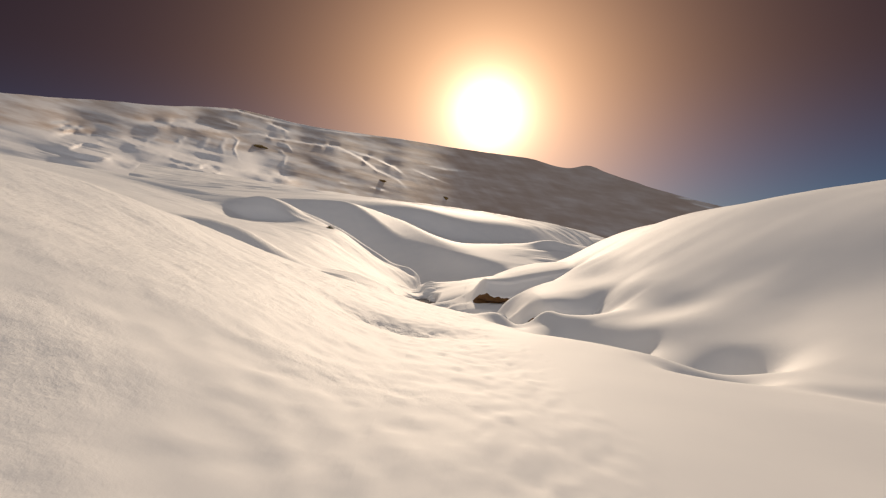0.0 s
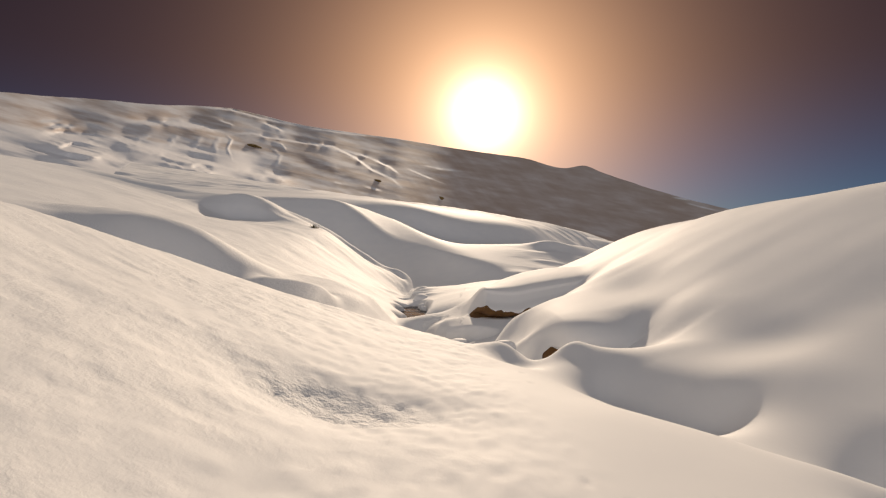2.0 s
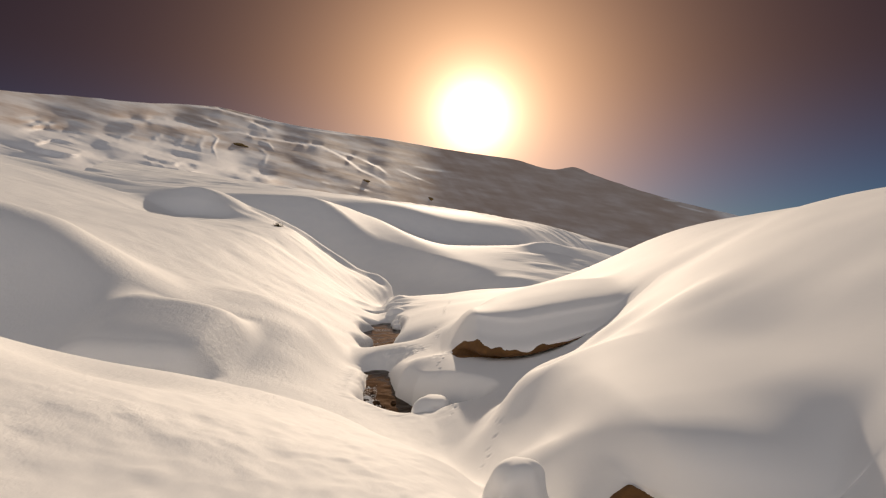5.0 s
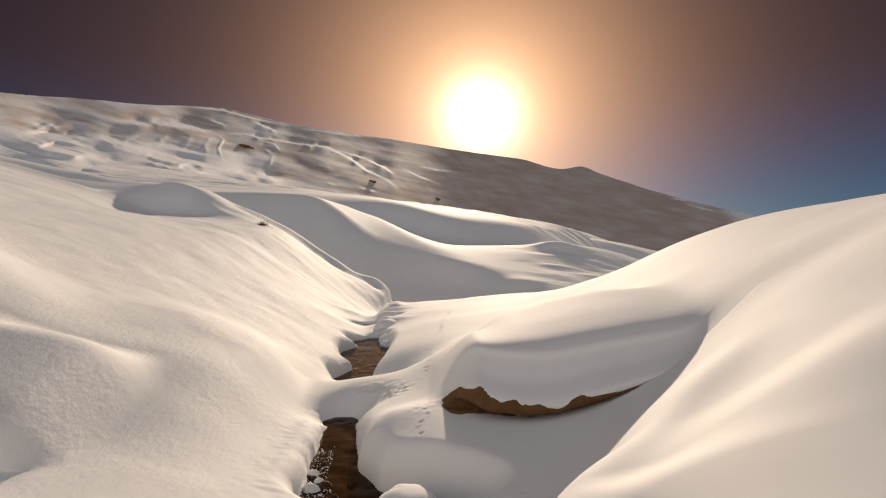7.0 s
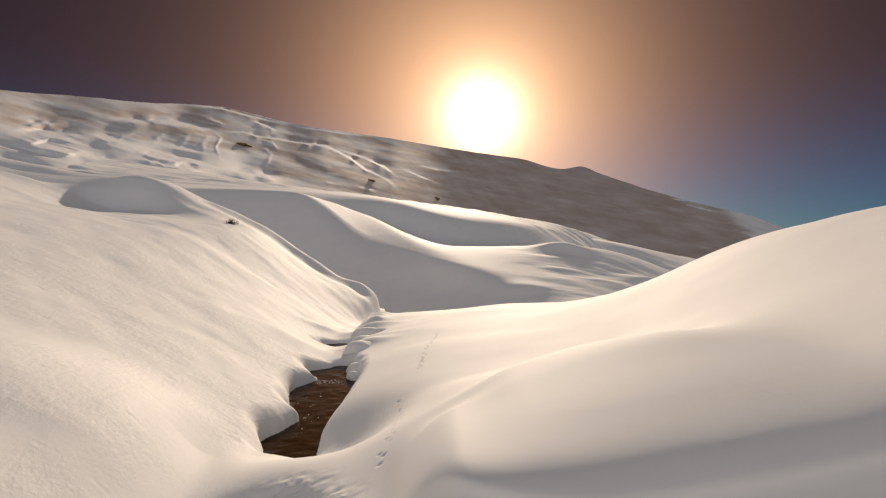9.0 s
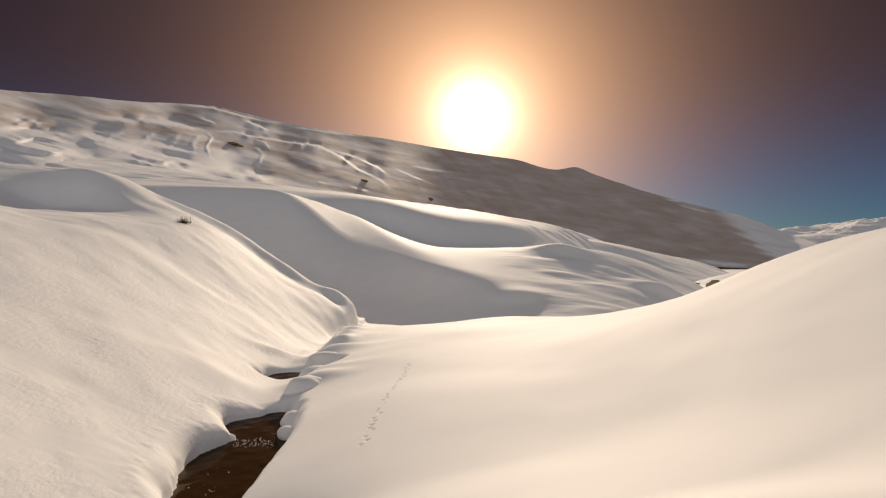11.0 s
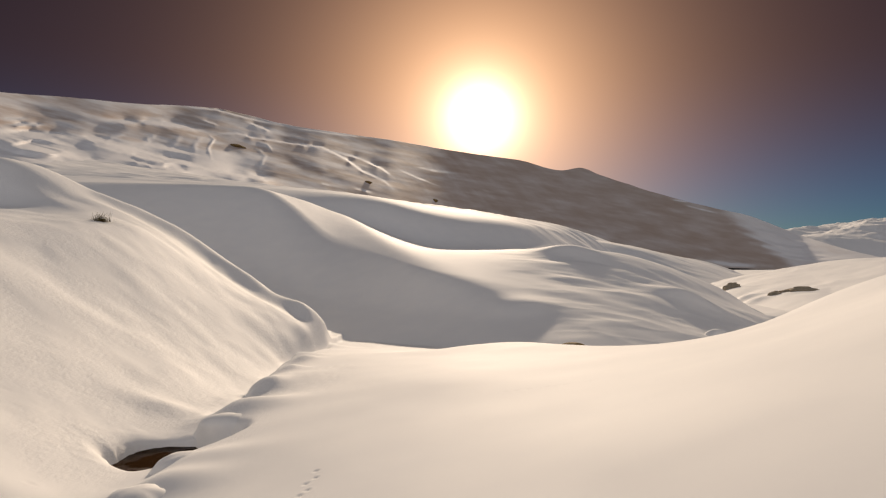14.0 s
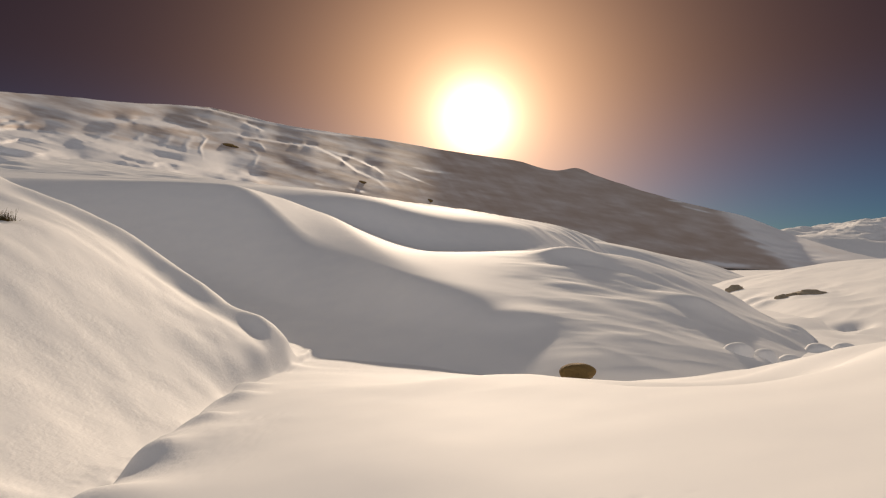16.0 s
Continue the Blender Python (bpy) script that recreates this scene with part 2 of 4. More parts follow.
# lines of the land along the valley, from the far left hill over the brook to the right hill
RAILS = [rail(t) for t in (
    "-5:-60,9 15:-60,9 40:-60,10 56:-60,7 70:-60,4",
    "-5:-28,5 10:-28,4.2 20:-28,4 40:-28,4.8 52:-28,5 60:-28,2 70:-28,-1",
    "-5:-15.6,3.3 6:-15.6,2.5 12:-15.6,1.4 17:-15.6,1.1 22:-15.6,1.5 35:-15.6,1.75 44:-15.6,1.75 50:-15.6,2.7 54:-15.6,0.9 60:-15.6,-2.7 70:-15.6,-4.7",
    "-5:-13,2.9 6:-13,2.1 12:-13,0.8 17:-13,0.3 22:-13,1.0 35:-13,1.05 43:-13,0.75 45:-13,0.9 46.3:-13,2.0 47.6:-13,2.6 50.5:-13,2.3 54:-13,0.3 60:-13,-3 70:-13,-5",
    "-5:-10,2.45 6:-10,1.6 12:-10,0.25 17:-10,-0.6 22:-10,0.3 35:-10,0.42 43:-10,0.5 45:-10,0.6 46.6:-10,1.0 48:-10,1.25 50.5:-10,0.9 54:-10,-1.2 60:-10,-3.5 70:-10,-5.2",
    "-5:-7.5,2.0 5:-7.5,1.35 8:-7.5,0.85 11:-7.5,0.25 13:-7.5,-0.2 15.5:-7.5,-1.45 17.3:-7.5,-1.5 20.5:-7.5,-0.46 23:-7.5,-0.25 30:-7.5,-0.25 38:-7.5,-0.1 44:-7.5,0.2 50:-7.5,-0.2 53:-7.5,-2.2 58:-7.5,-4 70:-7.5,-5.5",
    "-5:-4.3,1.0 3:-4.3,0.75 6:-4.3,0.72 9:-4.3,0.38 12:-4.3,-0.15 14:-4.3,-0.6 15.3:-4.3,-1.1 16.5:-4.3,-1.88 17.3:-4.3,-1.88 18.6:-4.3,-1.55 20:-4.3,-1.28 21.5:-4.3,-1.24 26:-4.3,-1.45 34:-4.3,-1.75 40:-4.3,-2.0 46:-4.3,-2.1 49.5:-4.3,-2.2 51.5:-4.3,-3.5 56:-4.3,-4.4 70:-4.3,-5.5",
    "-5:-1.9,-0.2 3:-1.8,-0.12 6:-1.8,-0.35 9:-1.9,-0.6 12:-1.9,-0.85 14.5:-1.9,-1.36 15.5:-1.9,-1.62 16.2:-1.9,-2.0 16.8:-1.9,-2.1 17.6:-1.9,-2.1 19.0:-1.9,-1.94 20.2:-1.9,-1.8 21.2:-1.9,-1.8 25:-2.3,-2.25 30:-2.4,-2.45 36:-2.7,-2.8 42:-2.9,-3.1 48:-2.45,-2.98 51:-2.6,-4 56:-2.6,-4.6 70:-2.6,-5.5",
    "-5:-0.3,-0.7 2:-0.3,-0.74 7.3:-0.3,-1.08 10:-0.4,-1.15 12:-0.4,-1.32 14.5:-0.5,-1.76 15.2:-0.5,-1.9 16:-0.55,-2.3 18:-0.7,-2.45 20:-0.85,-2.5 24:-1.3,-2.62 29:-1.75,-2.7 34:-2.05,-2.95 43:-2.3,-3.6 48:-1.74,-3.46 50:-1.8,-4.1 56:-2,-4.7 70:-2,-5.5",
    "-5:2.4,-1.2 2:2.3,-1.07 5:2.1,-1.17 7.1:1.7,-1.25 8.6:1.2,-1.35 11.5:0.7,-1.55 14:0.35,-1.9 16:0.2,-2.45 17.5:0,-2.55 18.6:-0.1,-2.48 20.3:-0.35,-2.48 22:-0.7,-2.5 24:-1,-2.75 29:-1.1,-2.9 34:-1.5,-3.1 43:-2.05,-3.85 48:-1.62,-4.0 56:-1.8,-4.8 70:-1.8,-5.5",
    "-5:4.2,-1.35 2:4.1,-1.18 5:3.75,-1.27 6.2:3.4,-1.36 6.7:3.25,-1.48 7.2:3.05,-1.66 8.6:2.4,-1.7 10.4:1.85,-1.72 11.4:1.5,-1.76 12.1:1.45,-2.05 12.6:1.4,-2.08 14:0.85,-2.2 16:0.6,-2.5 17.4:0.5,-2.5 18.4:0.45,-2.29 19.3:0.35,-2.22 20.3:0.1,-2.36 22:-0.25,-2.40 24:-0.75,-2.72 29:-0.85,-2.85 34:-1.25,-3.1 43:-1.9,-3.95 48:-1.5,-4.2 56:-1.6,-4.9 70:-1.6,-5.5",
    "-5:5.0,-1.05 5:4.5,-0.98 6.2:4.2,-1.12 7.1:4.0,-1.3 8.6:3.3,-1.36 10.5:2.6,-1.46 11.4:1.95,-1.54 12.0:1.8,-1.95 12.7:1.72,-1.62 13.3:1.65,-1.55 14.2:1.25,-1.98 15.2:1.12,-2.14 16:1.05,-2.3 17:1.02,-2.31 18:1.0,-2.15 19.2:0.85,-2.07 20.3:0.6,-2.25 22:0.3,-2.3 24:-0.25,-2.6 29:-0.4,-2.7 34:-0.7,-2.9 43:-1.5,-3.6 48:-1.3,-4.2 56:-1,-4.9 70:-1,-5.6",
    "-5:6.2,-0.55 5:5.5,-0.64 7.1:5.2,-0.9 8.6:4.5,-1.02 10:3.7,-1.16 11.3:2.85,-1.38 12.1:2.42,-1.72 12.6:2.35,-1.62 13.4:2.1,-1.38 14.2:2.05,-1.34 15.2:1.8,-1.42 15.9:1.62,-1.85 17:1.75,-2.08 18.6:1.85,-2.0 19.2:1.85,-1.95 20.2:1.85,-1.42 21.5:1.95,-1.40 22.6:1.9,-1.65 23.6:1.5,-1.95 24.6:1.1,-2.2 29:0.9,-2.35 34:1.2,-2.5 38:2.2,-2.78 41:2.4,-3.15 45:2.7,-3.9 48:3,-4.4 56:4,-5 70:5,-5.7",
    "-5:8.2,0.25 5:7.4,0.1 7:6.6,-0.1 8.6:5.6,-0.28 10:4.7,-0.48 11.3:3.95,-0.7 12.1:3.6,-0.84 12.8:3.45,-0.95 14:3.25,-0.98 15.2:2.85,-1.03 15.9:2.7,-1.15 16.6:2.9,-1.25 17.4:3.3,-1.14 18.1:3.75,-1.02 19.3:4.15,-0.98 20.5:3.95,-1.02 22:3.5,-1.24 23:3.4,-1.38 25:3.4,-1.7 29:3.4,-1.85 34:4.5,-2.12 38.5:5,-2.6 42:5,-3.2 46:5.2,-4.2 50:6,-4.8 56:8,-5.3 70:9,-6",
    "-5:10.6,1.3 3:10.1,1.2 7.4:8.6,0.97 10:7.5,0.82 13.5:6.0,0.5 17.8:5.3,0.12 20.9:5.5,-0.25 23.1:5.5,-0.4 26:5.7,-0.62 28.9:5.8,-1.0 35:7.9,-1.6 39:8,-2.75 43:8,-3.5 46:8,-4.3 50:9,-5 56:12,-5.6 70:14,-6.2",
    "-5:15,1.9 5:13.5,1.7 12:10,1.18 17:7.9,0.74 20:7.4,0.55 23:7.3,0.34 28:7.6,0.04 34:9.7,-0.55 38:10,-1.75 44:13,-3 50:18,-4.6 56:22,-5.8 70:25,-6.9",
    "-5:45,2.5 12:40,2 20:38,1.6 28:38,1.2 34:38,0.6 44:38,-1.5 56:38,-5.4 70:38,-7.0",
)]

# open water: lines of x, y, half width
POOL_NEAR = [(1.1, 17.5, 0.14), (0.9, 17.65, 0.2), (0.4, 17.9, 0.36), (-0.1, 18.35, 0.42), (-0.29, 19.1, 0.26), (-0.36, 19.8, 0.22), (-0.42, 20.5, 0.2), (-0.44, 20.8, 0.16)]
POOL_LONG = [(-0.68, 24.0, 0.3), (-0.84, 24.8, 0.4), (-0.70, 25.3, 0.34), (-0.61, 25.9, 0.29), (-0.78, 26.6, 0.49), (-0.86, 27.3, 0.59), (-0.88, 27.9, 0.56), (-0.78, 28.6, 0.41), (-1.0, 29.3, 0.52), (-0.86, 29.85, 0.22)]
POOL_FAR = [(-1.8, 33.0, 0.2), (-1.35, 33.15, 0.6), (-0.85, 33.2, 0.5), (-0.6, 33.25, 0.2)]
NOTCH = [(1.5, 12.3, 0.08), (1.9, 12.28, 0.1)]
CREVICE = [(-1.15, 35.2, 0.08), (-1.3, 36.2, 0.05), (-1.4, 37.3, 0.07)]
POOLS = ((POOL_NEAR, -2.75), (POOL_LONG, -3.06), (POOL_FAR, -3.2), (NOTCH, -2.1), (CREVICE, -3.45))


def shore(x, y, line):
    """Distance from the edge of a pool, less than nothing inside."""
    best = 1e9
    for (ax, ay, ar), (bx, by, br) in zip(line, line[1:]):
        vx, vy = bx - ax, by - ay
        f = np.clip(((x - ax) * vx + (y - ay) * vy) / (vx * vx + vy * vy), 0, 1)
        f = f * f * (3 - 2 * f) * 0.5 + f * 0.5
        best = np.minimum(best, np.hypot(x - ax - f * vx, y - ay - f * vy) - ar - (br - ar) * f)
    return best


def swell(z, x, y, cx, cy, rx, ry, turn, height):
    """A soft rise, or a hollow where height is negative."""
    c, s = math.cos(radians(turn)), math.sin(radians(turn))
    u, v = ((x - cx) * c + (y - cy) * s) / rx, ((y - cy) * c - (x - cx) * s) / ry
    return z + height * np.exp(-(u * u + v * v))


# x, y, half widths, turn, height
SWELLS = (
    (-0.55, 7.3, 0.85, 0.5, 8, -0.12),
    (2.5, 5.95, 0.42, 0.48, -20, -0.32), (3.15, 7.2, 0.48, 0.5, -20, -0.26), (2.45, 9.45, 1.3, 0.42, -54, -0.15), (1.85, 10.1, 0.24, 0.3, -30, -0.07), (2.68, 9.1, 0.3, 0.32, -30, -0.08), (3.6, 9.2, 0.9, 0.7, -50, 0.08), (-2.7, 14.4, 1.2, 0.9, -35, -0.26), (3.4, 4.9, 0.7, 0.3, -20, -0.06), (4.8, 19.0, 1.2, 0.7, 10, -0.06),
    (1.5, 15.7, 0.7, 0.3, 58, 0.15), (2.0, 16.4, 0.8, 0.3, 45, 0.16), (2.75, 17.2, 0.8, 0.32, 43, 0.09),
    (2.4, 9.3, 0.45, 0.4, -40, -0.04), (2.9, 10.9, 0.6, 0.5, -30, 0.05),
    (0.0, 23.75, 0.72, 1.0, 0, -0.38), (-0.42, 21.0, 0.45, 0.5, -10, -0.38), (0.22, 19.3, 0.4, 0.36, 0, 0.06),
    (-6.5, 20.8, 3.0, 1.3, -20, 0.25), (-6.9, 21.3, 2.3, 1.5, -36, 0.58), (-9.8, 23.4, 2.0, 1.8, -36, 0.35), (-9.0, 18.0, 3.5, 1.2, -12, -0.35), (-3.2, 22.5, 1.2, 2.0, 20, 0.15),
    (-0.5, 31.2, 0.6, 0.35, -20, 0.12), (-1.9, 30.9, 0.8, 0.6, 0, 0.08), (-0.4, 31.85, 0.6, 0.35, -15, 0.08),
    (-0.75, 34.6, 0.8, 0.5, -20, 0.2), (-1.0, 37.0, 0.9, 0.8, -20, 0.14),
    (-0.75, 36.3, 0.35, 0.4, 0, 0.16), (-0.8, 38.2, 0.35, 0.4, 0, 0.16), (-0.95, 40.5, 0.4, 0.45, 0, 0.15), (-1.4, 42.5, 0.5, 0.5, 0, 0.12), (-2.1, 35.2, 0.6, 0.35, 15, 0.1), (-2.5, 37.5, 0.7, 1.0, 0, 0.06), (-2.0, 47.9, 0.9, 0.7, 0, 0.2),
    (-5.6, 48.4, 2.4, 1.2, 25, -0.15), (3.5, 40.5, 2.2, 1.2, 0, 0.12), (6.8, 40.2, 1.5, 1.0, 0, -0.15),
    (1.05, 11.9, 0.36, 0.36, -10, 0.28), (1.05, 11.15, 0.3, 0.25, 0, -0.06), (1.72, 11.6, 0.3, 0.42, 0, 0.2), (1.8, 10.9, 0.5, 0.75, 25, 0.2), (0.75, 13.6, 0.35, 0.4, 0, 0.1),
    (9.1, 40.6, 2.2, 2.0, 0, -0.55), (10.4, 43.8, 1.8, 1.2, 0, -0.22),
    (28.7, 71.2, 1.0, 0.9, 20, 0.4), (30.0, 73.8, 1.2, 1.0, 0, -0.4), (27.2, 68.4, 0.9, 0.8, 20, 0.3), (31.2, 77.2, 1.4, 1.2, 10, 0.45),
    (30.7, 70.0, 1.0, 0.9, 0, 0.4), (32.6, 73.8, 1.0, 1.3, 0, -0.6),
)

# rolled drifts: places across, their front edge, top, stretch, height of the face, fall behind it; distance behind the edge and drop there;
# where they begin and end, their length; how far they lean out, and what share of that each line of the face takes
DRIFTS = (
    ((0.8, 1.05, 1.4, 1.8, 2.6, 3.2, 4.2), (19.75, 19.5, 19.3, 19.22, 19.15, 19.15, 19.4), (-1.2, -1.13, -1.12, -1.12, -1.05, -1.0, -0.95), (0.8, 0.85, 0.9, 0.95, 1.0, 1.0, 1.0), (0.7, 0.8, 0.98, 1.02, 0.86, 0.76, 0.6), (0.36, 0.32, 0.24, 0.13, 0.03, 0.0, 0.0),
     (-0.55, -0.35, -0.15, 0.05, 0.25, 0.5, 0.85, 1.3, 1.9, 2.6, 3.2), (-1.1, -0.96, -0.76, -0.52, -0.34, -0.21, -0.12, -0.055, -0.015, 0.0, 0.0), (0.7, 1.3), (5.0, 3.6), 3.6,
     (0.3, 0.55, 0.66, 0.68, 0.66, 0.6, 0.2), (-0.5, -0.36, -0.22, -0.11, 0.02, 0.15, 0.3, 0.5, 0.9, 1.6, 2.6), (0.0, 0.12, 0.78, 0.96, 0.74, 0.72, 0.82, 0.82, 0.55, 0.16, 0.0)),
    ((1.55, 1.8, 2.1, 2.5, 2.9, 3.4, 3.9), (13.2, 12.9, 12.62, 12.48, 12.5, 12.65, 12.8), (-1.36, -1.26, -1.18, -1.15, -1.13, -1.08, -1.0), (0.7, 0.8, 0.9, 1.0, 1.0, 1.0, 1.0), (0.7, 0.85, 1.0, 1.0, 1.0, 1.0, 1.0), (0.1, 0.08, 0.05, 0.03, 0.02, 0.0, 0.0),
     (-0.5, -0.35, -0.2, -0.05, 0.1, 0.25, 0.5, 0.85, 1.3, 3.0), (-1.0, -0.86, -0.66, -0.42, -0.23, -0.12, -0.045, -0.01, 0.0, 0.0), (1.5, 1.95), (3.7, 2.2), 3.6,
     (0.2, 0.4, 0.46, 0.46, 0.42, 0.3, 0.1), (-0.45, -0.32, -0.18, -0.05, 0.1, 0.25, 0.5, 0.9, 1.5, 2.4), (0.0, 0.12, 0.6, 0.9, 1.0, 0.95, 0.75, 0.42, 0.14, 0.0)),
    ((-4.8, -3.9, -3.4, -2.9, -2.5, -2.2), (17.5, 17.42, 17.38, 17.38, 17.42, 17.5), (-1.36, -1.4, -1.44, -1.48, -1.58, -1.75), (0.8, 0.8, 0.8, 0.8, 0.8, 0.8), (0.5, 0.52, 0.54, 0.54, 0.5, 0.4), (-0.2, -0.2, -0.2, -0.17, -0.12, -0.06),
     (-0.5, -0.35, -0.2, -0.05, 0.1, 0.25, 0.5, 0.85, 1.3, 3.0), (-1.0, -0.9, -0.74, -0.5, -0.28, -0.15, -0.06, -0.02, 0.0, 0.0), (-5.2, -3.9), (-2.1, -2.6), 3.0,
     (0.3, 0.36, 0.4, 0.4, 0.36, 0.2), (-0.45, -0.32, -0.18, -0.05, 0.1, 0.25, 0.5, 0.9, 1.5, 2.4), (0.0, 0.12, 0.7, 0.95, 1.0, 0.95, 0.75, 0.42, 0.14, 0.0)),
)


def drift(z, x, y, across, edge, top, reach, tall, fall, behind, drop, begin, end, length, lean, line, share):
    """Snow rolled up to a steep front, merging into the slope behind it."""
    u = y - curve_at(across, edge, x)
    v = u / curve_at(across, reach, x)
    roll = curve_at(across, top, x) + curve_at(behind, drop, v) * curve_at(across, tall, x) - curve_at(across, fall, x) * np.maximum(0, v - 0.3)
    w = smooth(*begin, x) * smooth(*end, x) * smooth(-0.6, -0.35, u) * smooth(length, length * 0.5, v)
    merged = 0.5 * (z + roll + np.sqrt((z - roll) ** 2 + 0.008))
    return z + (merged - z) * w


def lean_out(x, y):
    """How far the snow at a place has sagged towards the gully: the face of a drift hangs over its foot."""
    out = 0 * x
    for across, edge, top, reach, tall, fall, behind, drop, begin, end, length, lean, line, share in DRIFTS:
        u = y - curve_at(across, edge, x)
        out = out + curve_at(across, lean, x) * smooth(begin[0], begin[1], x) * smooth(*end, x) * curve_at(line, share, u)
    return out


# paw prints: lines of x, y along which the animal went
TRAILS = (
    [(0.69, 21.4), (0.70, 22.0), (0.72, 22.8), (0.72, 24.1), (0.66, 24.6)],
    [(0.88, 26.0), (0.93, 26.7), (0.94, 27.4), (1.00, 28.2), (1.09, 29.0), (1.22, 30.6)],
    [(3.15, 32.7), (3.93, 32.6), (4.65, 32.4)],
    [(0.7, 19.2), (0.66, 18.7), (0.64, 18.3), (0.72, 18.0)],
    [(0.80, 16.9), (0.86, 17.35), (1.0, 17.42), (1.28, 17.52), (1.45, 17.3), (1.46, 16.9), (1.42, 16.3), (1.3, 15.6), (1.1, 14.8), (0.95, 14.3)],
)


def prints():
    rng = random.Random(5)
    for line in TRAILS:
        for (ax, ay), (bx, by) in zip(line, line[1:]):
            n = max(2, round(math.hypot(bx - ax, by - ay) / 0.15))
            for k in range(n):
                f = (k + rng.uniform(-0.35, 0.35)) / n
                side = 0.02 * (1 if k % 2 else -1) + rng.gauss(0, 0.012)
                yield ax + (bx - ax) * f + side, ay + (by - ay) * f, rng.uniform(0.018, 0.027)


PRINTS = list(prints())
_rng = random.Random(11)
PRINTS += [(_rng.uniform(-4.5, 1.0), _rng.uniform(2.5, 10.0), _rng.uniform(0.015, 0.04)) for _ in range(90)]
PRINTS += [(_rng.gauss(-3.2, 1.2), _rng.uniform(19, 34), _rng.uniform(0.015, 0.03)) for _ in range(60)]
# crumbled snow: x, y, half widths, height
CRUMBS = ((-0.15, 21.5, 0.28, 0.25, 0.02), (0.2, 21.0, 0.25, 0.3, 0.02), (0.72, 19.4, 0.22, 0.3, 0.009), (-0.5, 7.35, 0.7, 0.5, 0.016), (0.5, 17.6, 0.15, 0.15, 0.012))


def ground_row(x, y):
    """Height of the snow, for a row of x at one y."""
    xs = np.array([curve_at(r[:, 0], r[:, 1], y) for r in RAILS])
    zs = np.array([curve_at(r[:, 0], r[:, 2], y) for r in RAILS])
    line = np.maximum.accumulate(xs + np.arange(len(xs)) * 1e-3)
    z = curve_at(line, zs, x)
    # wind has rounded the open slope over the right bank
    taps = [(curve_at(r[:, 0], r[:, 1], y + np.array([-2.0, -1.0, 0.0, 1.0, 2.0])).mean(), curve_at(r[:, 0], r[:, 2], y + np.array([-2.0, -1.0, 0.0, 1.0, 2.0])).mean()) for r in RAILS]
    broad = np.maximum.accumulate(np.array([v[0] for v in taps]) + np.arange(len(xs)) * 1e-3)
    calm = np.array([v[1] for v in taps])
    even = sum(w * curve_at(broad, calm, x + o) for o, w in ((-1.5, 0.06), (-1.0, 0.13), (-0.5, 0.2), (0, 0.22), (0.5, 0.2), (1.0, 0.13), (1.5, 0.06)))
    z = z + (even - z) * smooth(3.2, 4.4, x) * smooth(40, 30, y)
    for d in DRIFTS:
        z = drift(z, x, y, *d)
    # wind lip along the crest of the left hill, with a groove in front of it
    u = y - curve_at((-12.3, -9.7, -8.4, -6.8, -5.2, -3.5, -1.9), (48.6, 49.4, 49.9, 50.0, 49.7, 48.8, 48.0), x)
    z = z + smooth(-11.5, -9.0, x) * smooth(-1.8, -2.6, x) * (0.24 * np.exp(-((u - 0.1) / 0.6) ** 2) - 0.1 * np.exp(-((u + 1.2) / 0.55) ** 2))
    near = np.exp(-np.maximum(0, np.abs(x) - 14) / 14) * math.exp(-max(0, y - 60) / 20)
    for s in SWELLS:
        if abs(y - s[1]) < 4 * max(s[2], s[3]):
            z = swell(z, x, y, *s)
    z = z + near * (0.04 * waves(x * 0.45 + 3, y * 0.4 + x * 0.1, 3) + 0.006 * waves(x * 1.7, y * 1.3, 8))
    z = z + near * smooth(-0.8, -2.0, x) * smooth(18, 21, y) * (0.022 * rough(x * 0.9 + y * 0.3, y * 0.6, 3, 27) + 0.035 * smooth(32, 40, y) * rough(x * 0.5 - y * 0.25, y * 0.7 + x * 0.2, 2, 29))
    # wind crust on the near shelf and on the left slope
    crust = smooth(0.1, 0.6, waves(x * 0.35 + 7, y * 0.3, 12) + 0.35) * near * smooth(1.1, 0.3, x) * (0.35 + 0.65 * smooth(16, 11, y))
    crust = np.maximum(crust, 0.8 * smooth(1.0, 0.2, x) * smooth(11, 7, y))
    z = z + crust * (0.007 * rough(x * 10.0, y * 6.0, 3, 20, 0.6) + 0.009 * waves(x * 3.4, y * 2.4, 24))
    for cx, cy, wx, wy, h in CRUMBS:
        if abs(y - cy) < 3 * wy:
            z = z + h * np.exp(-((x - cx) / wx) ** 2 - ((y - cy) / wy) ** 2) * rough(x * 15, y * 13, 2, 37, 0.6)
    for circles, level in POOLS:
        if min(c[1] for c in circles) - 1 < y < max(c[1] for c in circles) + 1:
            d = shore(x, y, circles)
            left = smooth(0.25, -0.15, x - np.interp(y, [c[1] for c in circles], [c[0] for c in circles]))
            d = d + 0.02 * rough(x * 2.3, y * 2.3, 2, 31, 0.4) + 0.04 * left * waves(x * 1.5 + 1, y * 1.3, 35)
            z = z + 0.005 * np.exp(-((d - 0.3) / 0.2) ** 2) * rough(x * 12, y * 12, 2, 33) * left
            edge = 0.24 + 0.04 * left * (level < -2.9)
            k = np.clip(d / edge, 0, 1)
            lip = np.sqrt(np.maximum(0, 1 - (1 - k) ** 2))
            z = np.where(d < edge, np.minimum(z, level + 0.01 + (z - level - 0.01) * lip - 0.45 * smooth(0.012, -0.012, d)), z)
    z = z - 0.05 * max(0.0, y - 80)
